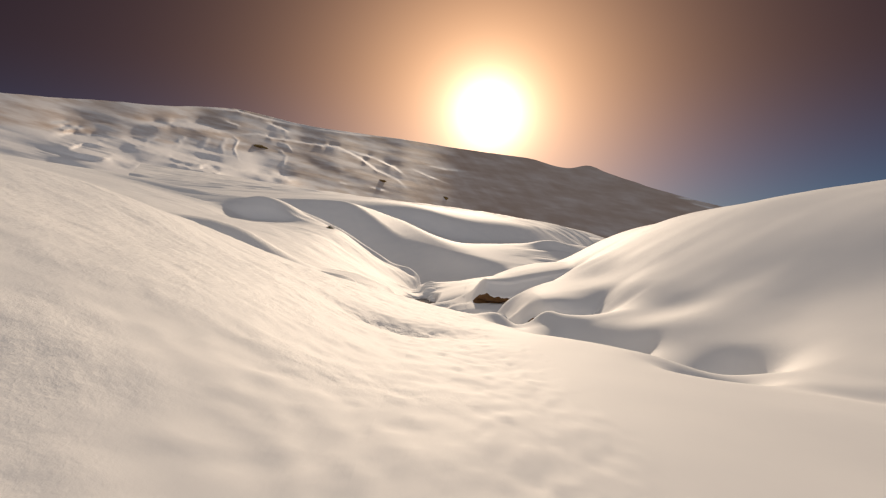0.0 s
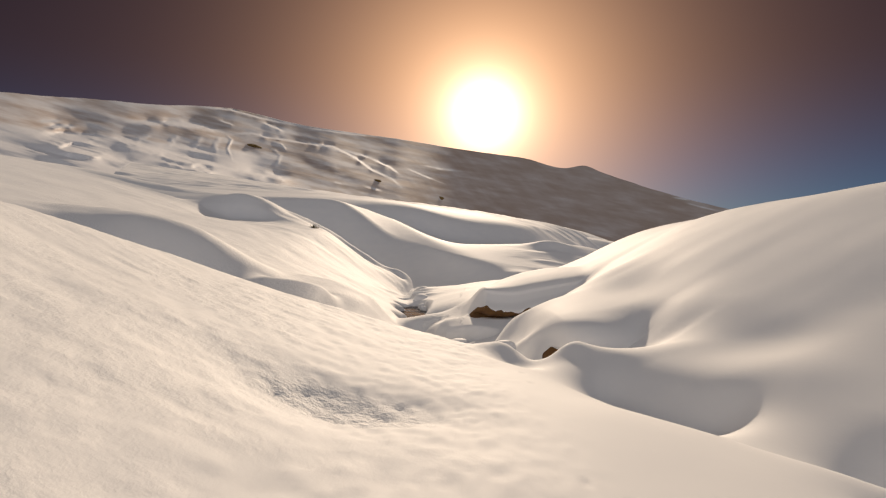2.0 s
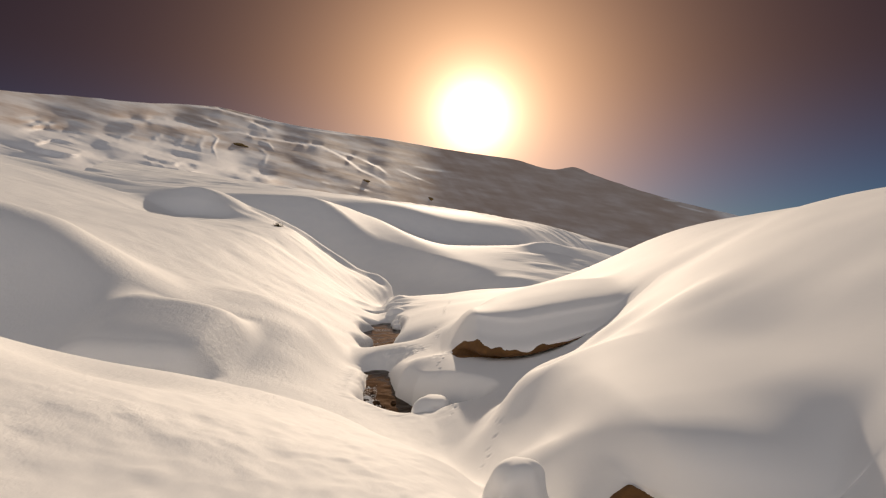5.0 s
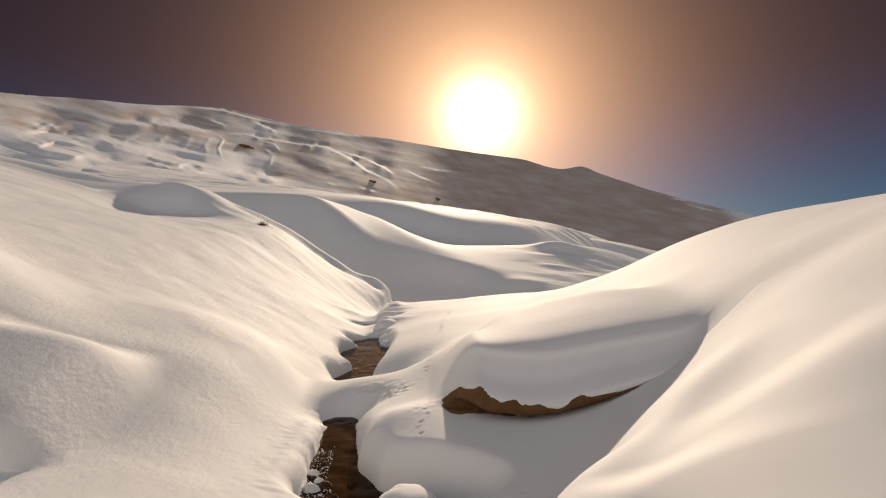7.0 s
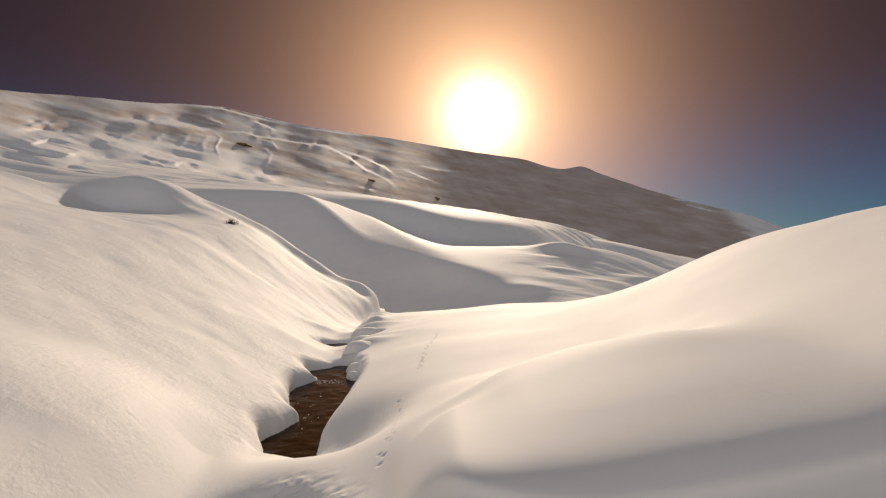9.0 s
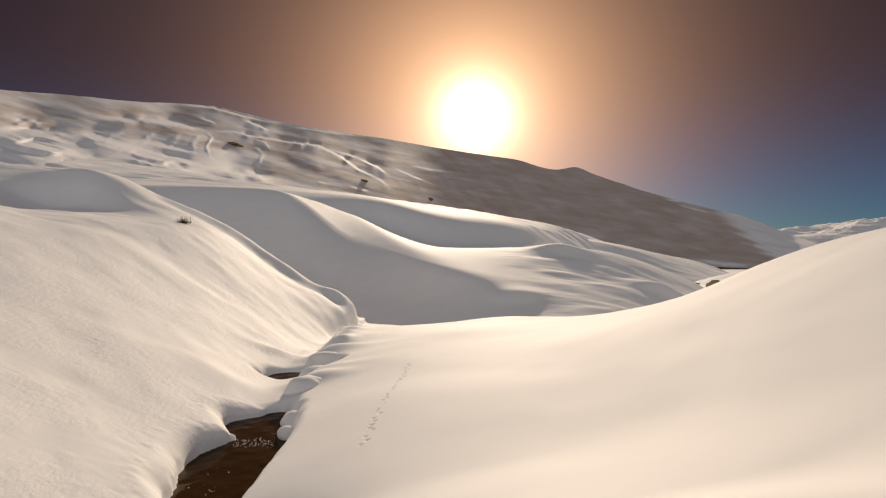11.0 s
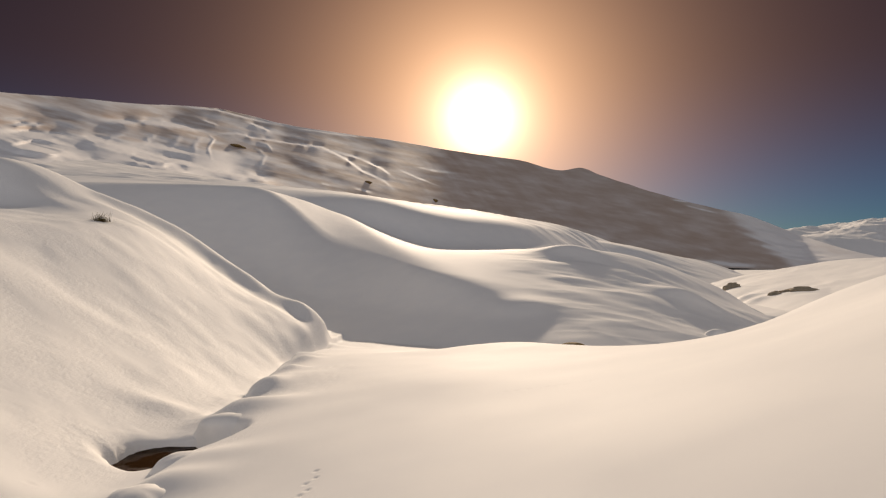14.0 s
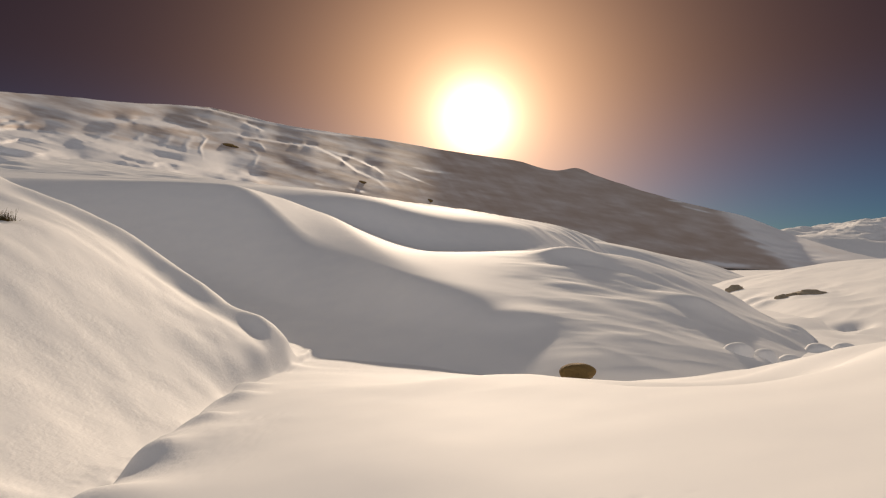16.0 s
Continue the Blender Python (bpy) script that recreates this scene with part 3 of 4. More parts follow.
    for a, b, r in PRINTS:
        if abs(b - y) < 4 * r:
            q = ((x - a) / r) ** 2 + ((y - b) / (1.4 * r)) ** 2
            z = z - 0.010 * np.exp(-q ** 1.5) + 0.003 * np.exp(-((np.sqrt(q) - 1.6) / 0.4) ** 2)
    return z


def ground_z(x, y):
    return float(ground_row(np.array([x, x]), y)[0])


def ground_grid(x, y):
    """Height of the built snow cover at many places, before it sagged."""
    i = np.clip(np.searchsorted(gx, x) - 1, 0, len(gx) - 2)
    k = np.clip(np.searchsorted(gy, y) - 1, 0, len(gy) - 2)
    f, g = (x - gx[i]) / (gx[i + 1] - gx[i]), (y - gy[k]) / (gy[k + 1] - gy[k])
    return (GZ[k, i] * (1 - f) + GZ[k, i + 1] * f) * (1 - g) + (GZ[k + 1, i] * (1 - f) + GZ[k + 1, i + 1] * f) * g


def part(name, bm, mat, parent=None, label=""):
    """Links a bmesh as one mesh object."""
    me = bpy.data.meshes.new(name)
    bm.to_mesh(me)
    bm.free()
    me.materials.append(mat)
    ob = new(name, me)
    me.polygons.foreach_set("use_smooth", np.ones(len(me.polygons), bool))
    if parent:
        ob.parent = parent
    if label:
        ob["label"] = label
    return ob


# ---- the land ----
gx = steps((-3000, 300), (-60, 3), (-12, 0.2), (-4, 0.08), (-0.3, 0.03), (0.5, 0.018), (1.6, 0.018), (4, 0.04), (5, 0.06), (12, 0.2), (24, 0.35), (36, 0.35), (60, 3), (3000, 300))
gy = steps((-3000, 300), (-30, 3), (-5, 0.3), (0, 0.06), (11.5, 0.045), (12.2, 0.024), (31, 0.024), (35, 0.06), (46, 0.1), (58, 0.3), (80, 3), (4700, 300))
GX, GY = np.meshgrid(gx, gy)
GZ = np.array([ground_row(gx, y) for y in gy])
GY = GY - lean_out(GX, GY)
tagged(sheet("ground", GX, GY, GZ, SNOW), "smooth windblown snow cover along a brook", "ground", kind="structure")


def folded(X, Y, Z, size, height, stretch, turn, octaves, seed):
    """Drifts and folds on a slope: noise drawn out along one way."""
    c, s = math.cos(radians(turn)), math.sin(radians(turn))
    u, v = (X * c + Y * s) / (size * stretch), (Y * c - X * s) / size
    n = rough(u, v, octaves, seed)
    return Z + height * (n + 0.35 * (0.6 - 2 * np.abs(rough(u * 1.9 + 5, v * 1.9, 2, seed + 9))))


hx, hy, hz = loft([
    [(-45, 58, -1), (-15, 58, -3.8), (-4, 51, -4.9), (3, 48, -4.8), (7, 47, -4.6), (15, 51.5, -5.5), (24, 62.5, -7.0), (31, 71, -8.4)],
    [(-45, 66, 2.5), (-22, 65, 0.4), (-9, 62, -2.4), (-1, 55.5, -3.7), (6.5, 50.8, -3.75), (15, 56, -4.5), (24.2, 67, -5.8), (32, 75, -8.6)],
    [(-45, 74, 4.6), (-24, 75, 4.0), (-12, 75, 3.6), (-3.5, 66.5, -0.5), (4.5, 56, -2.25), (14.6, 62, -3.0), (25.2, 73.5, -5.3), (33, 82, -9)],
    [(-45, 80, 5.0), (-25, 80, 4.3), (-11, 79, 3.3), (-5.5, 78, 1.6), (2.7, 65, -1.2), (12.0, 68, -1.2), (23.6, 77.5, -3.9), (35, 88, -9.5)],
    [(-46, 86, 5.2), (-26, 84, 4.5), (-12, 82, 3.0), (-5.2, 81.5, 1.2), (3, 80, -1.4), (11, 84, -1.6), (25, 104, -4.2), (40, 112, -12)],
    [(-52, 100, 7.5), (-30, 96, 5.8), (-12, 88, 4.2), (-4, 87, 3.3), (3, 89.5, 1.9), (11, 95, 1.15), (18, 106, 0.3), (45, 150, -13)],
    [(-60, 125, 10.8), (-38, 122, 8.6), (-18, 118, 6.6), (-8, 118, 5.4), (4, 122, 4.0), (14, 128, 2.8), (26, 140, 0.8), (48, 170, -9)],
    [(-110, 240, 25), (-70, 240, 19), (-35, 240, 13), (-10, 240, 9), (10, 240, 6.5), (30, 240, 3), (55, 240, -1), (80, 240, -12)],
], 480, 480)
fade = smooth(0, 0.1, np.linspace(0, 1, 480))[:, None]
hz = folded(hx, hy, hz, 3.2, 0.05 * fade * smooth(4, 9, hx) * smooth(70, 60, hy), 3.2, 12, 2, 40)
hz = folded(hx, hy, hz, 2.4, 0.06 * fade * smooth(4, 10, hx) * smooth(74, 62, hy), 2.2, 18, 2, 43)
hz = folded(hx, hy, hz, 6.0, 0.06 * fade * smooth(90, 80, hy) * smooth(4, 10, hx), 2.0, 24, 2, 46)
hz = folded(hx, hy, hz, 6.5, 0.34 * fade * smooth(88, 115, hy), 2.6, -16, 3, 50)
hz = swell(hz, hx, hy, 16.2, 60.6, 2.4, 1.2, 25, 0.6)
hz = swell(hz, hx, hy, 10.6, 65.5, 2.2, 1.3, 10, 0.45)
hz = swell(hz, hx, hy, 9.6, 58.6, 1.5, 0.7, 15, 0.16)
hz = swell(hz, hx, hy, 12.6, 57.6, 2.2, 0.8, 20, 0.14)
hz = swell(hz, hx, hy, 25.8, 68.8, 1.0, 0.9, 20, 0.35)
hz = swell(hz, hx, hy, 24.4, 65.9, 0.9, 0.8, 20, 0.25)
hz = swell(hz, hx, hy, 26.6, 71.5, 1.1, 0.8, 20, -0.3)
hz = swell(hz, hx, hy, 6.2, 52.6, 1.6, 0.9, 20, 0.15)
tagged(sheet("hillside", hx, hy, hz, SNOW), "shaded snow slope with soft folds across the valley", "hillside", kind="structure")

# the mountain side: its skyline, and the ledges and scarps on it, by bearing and height angle in degrees
SKYLINE = rail("-75:9.5,0 -45:10.2,0 -33.1:10.2,0 -27.7:10.28,0 -24.1:10.21,0 -20.9:10.31,0 -18.1:10.31,0 -15.4:9.87,0 -12.6:9.29,0 -9.0:8.79,0 "
               "-2.8:8.03,0 0.7:7.42,0 4.0:6.92,0 7.4:6.4,0 11.0:5.5,0 12.3:5.68,0 14.2:4.98,0 19.2:3.22,0 23.0:2.1,0 25.5:1.47,0 27.8:0.49,0 "
               "29.9:-0.39,0 34.1:-1.68,0 40:-2.6,0")
FOOT = rail("-75:6.5,200 -38:5,240 -26:3.8,260 -4:0,420 5:-2,700 12:-2.4,900 26:-2.7,1100 40:-3.2,1300")
# soft lines on it: strength, width, and the bearings and height angles that they pass
LEDGES = (
    "0.9 0.16 -26.8,8.52 -25.0,8.74 -23.0,8.85 -21.6,8.81 -20.0,8.67 -18.5,8.26",
    "0.9 0.10 -32.1,8.35 -30.5,8.49",
    "0.8 0.12 -32.1,7.84 -30.5,8.13 -29.4,8.09",
    "0.9 0.25 -32.0,7.05 -30.2,7.31 -28.3,7.39 -26.4,7.18 -24.8,6.81",
    "1.0 0.16 -31.9,6.23 -30.2,6.36 -28.5,6.10",
    "0.7 0.2 -28.1,5.38 -26.5,5.62 -24.8,6.11",
    "0.8 0.2 -25.7,6.60 -23.7,6.24 -21.4,5.87 -18.7,6.01",
    "1.0 0.2 -24.8,6.27 -22.8,5.64 -20.6,5.21 -18.4,5.23",
    "1.0 0.2 -18.4,5.23 -15.3,4.98 -12.5,4.57",
    "0.8 0.07 -20.1,10.25 -17.8,10.16 -15.5,9.63 -12.6,9.11",
    "0.7 0.07 -18.8,9.28 -17.6,8.96",
    "0.8 0.07 -15.6,9.38 -13.4,8.60",
    "0.9 0.08 -17.9,8.24 -16.2,8.36 -14.6,7.99 -12.5,7.86",
    "1.0 0.09 -15.2,8.07 -11.8,7.68 -9.4,7.46 -7.4,6.50 -6.0,5.49 -4.2,4.70 -3.4,3.98",
    "0.9 0.08 -8.6,7.17 -6.4,6.61 -4.4,5.73 -3.3,4.91",
    "0.8 0.07 -3.1,5.72 -1.5,5.02 0.6,4.19",
    "0.6 0.08 -1.7,5.93 0.1,5.55 2.2,5.32",
    "0.6 0.06 -11.8,8.99 -8.5,8.59 -5.0,8.27",
    "0.8 0.08 -9.4,4.42 -8.6,4.25",
    "0.9 0.1 -6.8,4.07 -5.0,3.65",
    "0.8 0.06 19.7,2.86 21.1,2.63",
    "0.8 0.06 20.7,2.41 23.2,1.69",
    "0.9 0.12 24.2,0.87 27.9,-0.02 30.0,-0.87",
    "0.9 0.12 24.6,0.25 27.8,-0.88 30.8,-1.22",
    "0.9 0.12 25.6,-0.68 28.7,-1.47 31.8,-1.69",
    "0.9 0.12 26.5,-1.42 30.0,-1.95 32.8,-1.55",
    "0.9 0.15 21.8,-2.03 24.2,-2.39 27.1,-2.47",
)
SCARPS = (
    "0.9 0.12 -31.2,6.48 -30.0,6.93 -28.6,7.12",
    "0.8 0.12 -30.0,5.76 -28.2,5.93 -26.5,4.92",
    "0.9 0.1 -23.8,5.75 -22.0,5.33",
    "0.9 0.1 -20.9,5.07 -19.0,4.70",
    "0.7 0.5 -17.6,7.57 -16.2,6.80 -14.9,6.52",
    "0.7 0.35 -26.9,9.19 -23.7,9.46 -20.1,9.45",
    "0.8 0.15 -32.0,7.55 -30.6,7.80 -29.0,7.78",
    "0.6 0.5 -12.3,6.38 -9.4,5.43 -7.0,4.45",
)
RIBS = (
    "1.0 0.2 -25.6,7.07 -25.1,7.56 -24.1,7.87",
    "1.0 0.2 -23.1,7.00 -22.6,7.56 -22.0,8.00",
    "1.0 0.2 -21.2,6.68 -20.7,7.33 -20.3,8.01",
    "1.0 0.2 -19.2,6.35 -19.3,7.15 -18.8,8.07",
    "1.2 0.11 -18.0,6.23 -18.3,7.03 -17.9,7.78 -18.5,8.24",
    "1.0 0.1 -14.7,7.76 -13.8,7.52 -13.3,6.89",
    "1.0 0.14 -14.6,7.10 -13.9,6.63 -14.3,5.63",
)


def strokes(a, e, texts):
    """How strongly soft lines mark a surface, the strongest one at each place."""
    out = np.zeros_like(a)
    for text in texts:
        strength, width, *rest = text.split()
        line = [tuple(float(v) for v in w.split(",")) for w in rest]
        d, along = np.full_like(a, 1e9), np.zeros_like(a)
        for k, ((ax, ay), (bx, by)) in enumerate(zip(line, line[1:])):
            vx, vy = bx - ax, by - ay
            f = np.clip(((a - ax) * vx + (e - ay) * vy) / (vx * vx + vy * vy), 0, 1)
            here = np.hypot(a - ax - f * vx, e - ay - f * vy)
            along = np.where(here < d, (k + f) / (len(line) - 1), along)
            d = np.minimum(d, here)
        # each line comes up and dies away
        tip = (0.15 + 0.85 * smooth(0, 0.3, along) * smooth(1, 0.7, along)) * (0.7 + 0.4 * waves(a * 2.1, e * 3.7, 71))
        out = np.maximum(out, float(strength) * tip * np.exp(-(d / float(width)) ** 2))
    return out


def mountain_side(rows=340):
    """Up each bearing the land climbs by its own slope: gentle on ledges, steep on scarps."""
    bearing = steps((-75, 1.5), (-40, 0.3), (-35, 0.07), (35, 0.07), (40, 0.3))
    foot, start = curve_at(FOOT[:, 0], FOOT[:, 1], bearing), curve_at(FOOT[:, 0], FOOT[:, 2], bearing)
    top = curve_at(SKYLINE[:, 0], SKYLINE[:, 1], bearing) + 0.018 * rough(bearing * 1.1, bearing * 0, 4, 61)
    A = np.repeat(bearing[None], rows, 0)
    E = foot + (top - foot) * np.linspace(0, 1, rows)[:, None]
    west = 1 - smooth(-12, 8, A)
    low = smooth(-12.5, -17, A) * smooth(7.4, 6.6, E + 0.06 * (A + 20))
    shape = 1.05 * strokes(A, E, LEDGES) - 0.9 * strokes(A, E, SCARPS)
    shape = shape + (0.04 + 0.2 * west + 0.3 * low) * rough(A * 0.26 + E * 0.4, E * 2.4 + A * 0.45, 5, 62, 0.6) * smooth(-0.1, 0.9, top - E)
    tan_e = np.tan(np.radians(E))
    # the fields at the west foot and the sunlit run-out at the east end are gentler than the rest
    base = 19.5 + 1.6 * smooth(8.5, 9.2, E) * west - 2.2 * west - 1.2 * low + 2.0 * smooth(-13, -9, A) * west - 12 * smooth(-0.4, 1.4, A - 25.0 + 1.1 * (E - 0.45))
    plain = 1 / (np.tan(np.radians(np.maximum(base, E + 3))) - tan_e)
    way = 1 / (np.tan(np.radians(np.clip(base - (8 + 4 * west) * shape, E + 2.2, 34))) - tan_e)
    d = np.diff(tan_e, axis=0)
    way_up = np.concatenate([np.zeros((1, len(bearing))), np.cumsum(d * 0.5 * (plain[1:] + plain[:-1]), 0)])
    # the relief that has those slopes and still joins up sideways
    gain = (0.5 * (way - plain)[1:] + 0.5 * (way - plain)[:-1]) * d
    gain = np.concatenate([gain, gain[::-1]])
    gain = np.concatenate([gain, gain[:, ::-1]], 1)
    gain[len(gain) // 2:] *= -1
    ky = np.fft.fftfreq(gain.shape[0])[:, None]
    kx = np.fft.fftfreq(gain.shape[1])[None]
    rise_k, side_k = 2j * np.pi * ky, 2 * np.pi * kx
    power = np.abs(rise_k) ** 2 + 0.08 * side_k ** 2 + 4e-5
    back = np.fft.ifft2(np.fft.fft2(gain) * np.conj(rise_k) / power).real[:rows, :len(bearing)]
    reach = start * np.exp(way_up + back - 0.009 * strokes(A, E, RIBS) * smooth(top + 0.1, top - 0.3, E))
    level = reach * np.tan(np.radians(E))
    # the far side of the crest
    reach = np.concatenate([reach, reach[-1:] + 60, reach[-1:] + 400])
    level = np.concatenate([level, level[-1:] - 4, level[-1:] - 150])
    A = np.concatenate([A, A[-2:]])
    A_, E_ = A[:-2], E
    east = smooth(-0.5, 0.9, A_ - 25.2 + 1.1 * (E_ - 0.45))
    streak = rough(A_ * 0.5, (E_ * 1.5 + A_ * 0.3) * 2.0, 4, 67)
    # cover paints sunlit ledges, ribs and the east end pale, shaded scarps brown
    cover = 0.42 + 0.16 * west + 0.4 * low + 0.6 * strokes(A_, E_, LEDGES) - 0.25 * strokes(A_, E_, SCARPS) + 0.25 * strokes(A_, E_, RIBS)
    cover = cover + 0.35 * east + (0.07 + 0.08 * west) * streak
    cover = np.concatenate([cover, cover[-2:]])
    return 1 + reach * np.sin(np.radians(A)), 14 + reach * np.cos(np.radians(A)), level - 0.2, A, E, np.clip(cover, 0, 1)


mx, my, mz, m_bearing, m_height, m_light_tone = mountain_side()
mountain = sheet("mountain", mx, my, mz, SHADE_TINTED_SNOW)
mountain.data.attributes.new("cover", "FLOAT", "POINT").data.foreach_set("value", m_light_tone.ravel().astype(np.float32))
tagged(mountain, "long streaky snow mountain ridge against the light, sun and shade tinted into its colour", "mountain", kind="structure")

fx, fy, fz = loft([
    [(10, 150, -6), (34, 142, -9), (52, 138, -11), (68, 150, -12), (85, 175, -14)],
    [(14, 160, -2), (36, 150, -5.5), (54, 148, -8.6), (66, 158, -10.2), (82, 180, -12)],
    [(18, 172, 2.0), (42, 162, -2.4), (59, 170, -6.4), (70, 176, -9.0), (86, 190, -11.5)],
    [(24, 215, 2.0), (56, 210, -4), (80, 215, -8), (92, 215, -12), (100, 215, -16)],
], 160, 120)
fz = folded(fx, fy, fz, 7.0, 0.25, 2.5, -20, 2, 55)
tagged(sheet("far_slope", fx, fy, fz, SNOW), "small shaded snow ridge at the end of the valley", "hillside", kind="structure")

rx, ry, rz = loft([
    [(24, 56, -7.2), (27, 68, -7.3), (34, 97, -8.8), (47.5, 133, -9.2)],
    [(34, 60, -5.5), (38, 75, -5.8), (43, 100, -6.7), (50, 136, -9.0)],
    [(95, 100, -2.8), (79, 138, -4.5), (62, 143, -7.3), (52, 146, -9.6)],
    [(140, 140, -6), (110, 190, -9), (90, 200, -12), (60, 200, -16)],
], 260, 160)
rz = folded(rx, ry, rz, 6.5, 0.16, 1.8, 35, 2, 80)
rz = swell(rz, rx, ry, 32.6, 73.8, 1.0, 1.3, 0, -0.7)
rz = swell(rz, rx, ry, 36.5, 95, 1.6, 1.2, 20, 0.35)
rz = swell(rz, rx, ry, 38.0, 100, 1.5, 1.2, 20, 0.35)
rz = swell(rz, rx, ry, 31.5, 79, 1.6, 1.2, 20, 0.4)
rz = swell(rz, rx, ry, 41, 108, 3.5, 3.5, 0, -0.5)
tagged(sheet("right_hill", rx, ry, rz, SNOW), "sunlit low snow hill with bare rocks", "hillside", kind="structure")

px, py, pz = loft([
    [(1500, 2900, -180), (1900, 2900, -180), (2300, 2900, -180), (3200, 2900, -180)],
    [(1800, 3600, -10), (2200, 3500, 0), (2550, 3500, 20), (3500, 3400, 40)],
    [(2050, 4200, 15), (2500, 4200, 40), (2950, 4300, 110), (4000, 4200, 260)],
    [(2000, 4600, -50), (2500, 4600, -50), (3100, 4600, -50), (4100, 4500, -50)],
], 260, 160)
pz = pz + 30 * rough(px / 260, py / 260, 5, 90) * smooth(-60, 40, pz)
tagged(sheet("distant_peaks", px, py, pz, FAR_SNOW), "distant snow peaks in blue haze", "mountain", kind="structure")


# ---- the brook ----
def pool(circles, level):
    x0, x1 = min(c[0] - c[2] for c in circles) - 0.25, max(c[0] + c[2] for c in circles) + 0.25
    y0, y1 = min(c[1] - c[2] for c in circles) - 0.25, max(c[1] + c[2] for c in circles) + 0.25
    X, Y = np.meshgrid(np.arange(x0, x1, 0.05), np.arange(y0, y1, 0.05))
    bed = sheet("brook_bed", X, Y, level - 0.16 + 0.03 * rough(X * 4, Y * 4, 3, 100), BED)
    tagged(bed, "brown gravel bed of a mountain brook", "brook bed", kind="structure")
    top = sheet("water", X, Y, level + 0.006 * rough(X * 6, Y * 6, 2, 101), WATER)
    top.visible_shadow = False
    tagged(top, "dark brown peaty brook water between snow banks", "water", kind="structure")


for circles, level in POOLS[:3]:
    pool(circles, level)


# ---- snow forms and bare earth ----
def blob(cx, cy, base, rx, ry, height, lean=(0, 0), seed=0, wobble=0.1, rings=18, cuts=32, square=0.8):
    """A rounded heap that stands on its base, bulging a little over its foot."""
    bm = bmesh.new()
    rows = []
    for i in range(rings + 1):
        f = i / rings
        a = -0.45 + (math.pi / 2 + 0.45) * f
        r, h = math.copysign(abs(math.cos(a)) ** square, math.cos(a)), math.sin(a)
        row = []
        for k in range(cuts):
            b = 2 * math.pi * k / cuts
            n = 1 + wobble * (noise.noise(Vector((math.cos(b) * 1.3 + seed * 7.1, math.sin(b) * 1.3, h * 1.2))) * 2)
            x, y = r * math.cos(b) * rx * n, r * math.sin(b) * ry * n
            row.append(bm.verts.new((cx + x + lean[0] * max(h, 0), cy + y + lean[1] * max(h, 0), base + (h + 0.43) / 1.43 * height)))
            if i == rings:
                break
        rows.append(row)
    for a, b in zip(rows, rows[1:]):
        for k in range(cuts):
            q = (k + 1) % cuts
            if len(b) == 1:
                bm.faces.new((a[k], a[q], b[0]))
            else:
                bm.faces.new((a[k], a[q], b[q], b[k]))
    bm.faces.new(list(reversed(rows[0])))
    return bm


# name, label, x, y, base, half widths, height, lean
HEAPS = (
    ("snow_boulder", "small snow-capped boulder at the edge of the brook", 0.62, 17.62, -2.80, 0.31, 0.33, 0.44, (-0.05, 0.03)),
    ("snow_boulder", "small round snow-capped boulder in the gully", 1.10, 12.95, -2.10, 0.21, 0.19, 0.48, (0, 0)),
    ("snow_lobe", "thin snow tongue reaching into the brook", -1.5, 28.68, -3.14, 0.36, 0.14, 0.18, (0, 0)),
    ("snow_pillow", "snow pillow on the bank of the brook", -0.43, 28.75, -3.14, 0.17, 0.15, 0.24, (-0.05, 0)),
    ("snow_pillow", "snow pillow on the bank of the brook", -0.44, 29.4, -3.14, 0.24, 0.2, 0.28, (-0.05, 0)),
    ("snow_pillow", "snow pillow on the bank of the brook", -0.5, 30.78, -3.15, 0.44, 0.4, 0.52, (-0.08, 0)),
    ("snow_pillow", "snow pillow on the bank of the brook", -1.3, 31.6, -3.18, 0.45, 0.3, 0.22, (0, -0.05)),
    ("snow_pillow", "snow pillow on the bank of the brook", -0.5, 32.0, -3.2, 0.5, 0.4, 0.5, (-0.08, 0)),
    ("snow_pillow", "long snow pillow on the bank of the brook", -0.62, 33.95, -3.3, 0.55, 0.36, 0.52, (-0.1, 0)),
)
for k, (name, label, cx, cy, base, wx, wy, h, lean) in enumerate(HEAPS):
    heap = part(name, blob(cx, cy, base, wx, wy, h, lean, k, 0.22 if "boulder" in name else 0.14, square=0.62 if "boulder" in name else 0.9), SNOW)
    tagged(heap, label, "snow boulder" if "boulder" in name else "snow drift", "snow pillows along the brook" if "pillow" in name else "")


def land_z(x, y):
    """Height of the highest land at a place."""
    out = ground_z(x, y)
    for X, Y, Z in ((hx, hy, hz), (rx, ry, rz)):
        d = (X - x) ** 2 + (Y - y) ** 2
        k = np.unravel_index(np.argmin(d), d.shape)
        if d[k] < 1.0:
            out = max(out, float(Z[k]))
    return out


for k, (cx, cy, wx, h) in enumerate(((15.0, 54.0, 0.6, 0.5), (16.4, 54.6, 0.55, 0.46), (18.0, 55.6, 0.65, 0.5), (23.0, 62.0, 0.8, 0.55), (24.7, 62.4, 0.7, 0.5))):
    heap = part("snow_hummock", blob(cx, cy, land_z(cx, cy) - 0.7 * h, wx, wx * 0.8, 1.5 * h, seed=40 + k, square=1.0), SNOW)
    tagged(heap, "rounded snow hummock on the valley floor", "snow hummock", "hummocks on the valley floor")


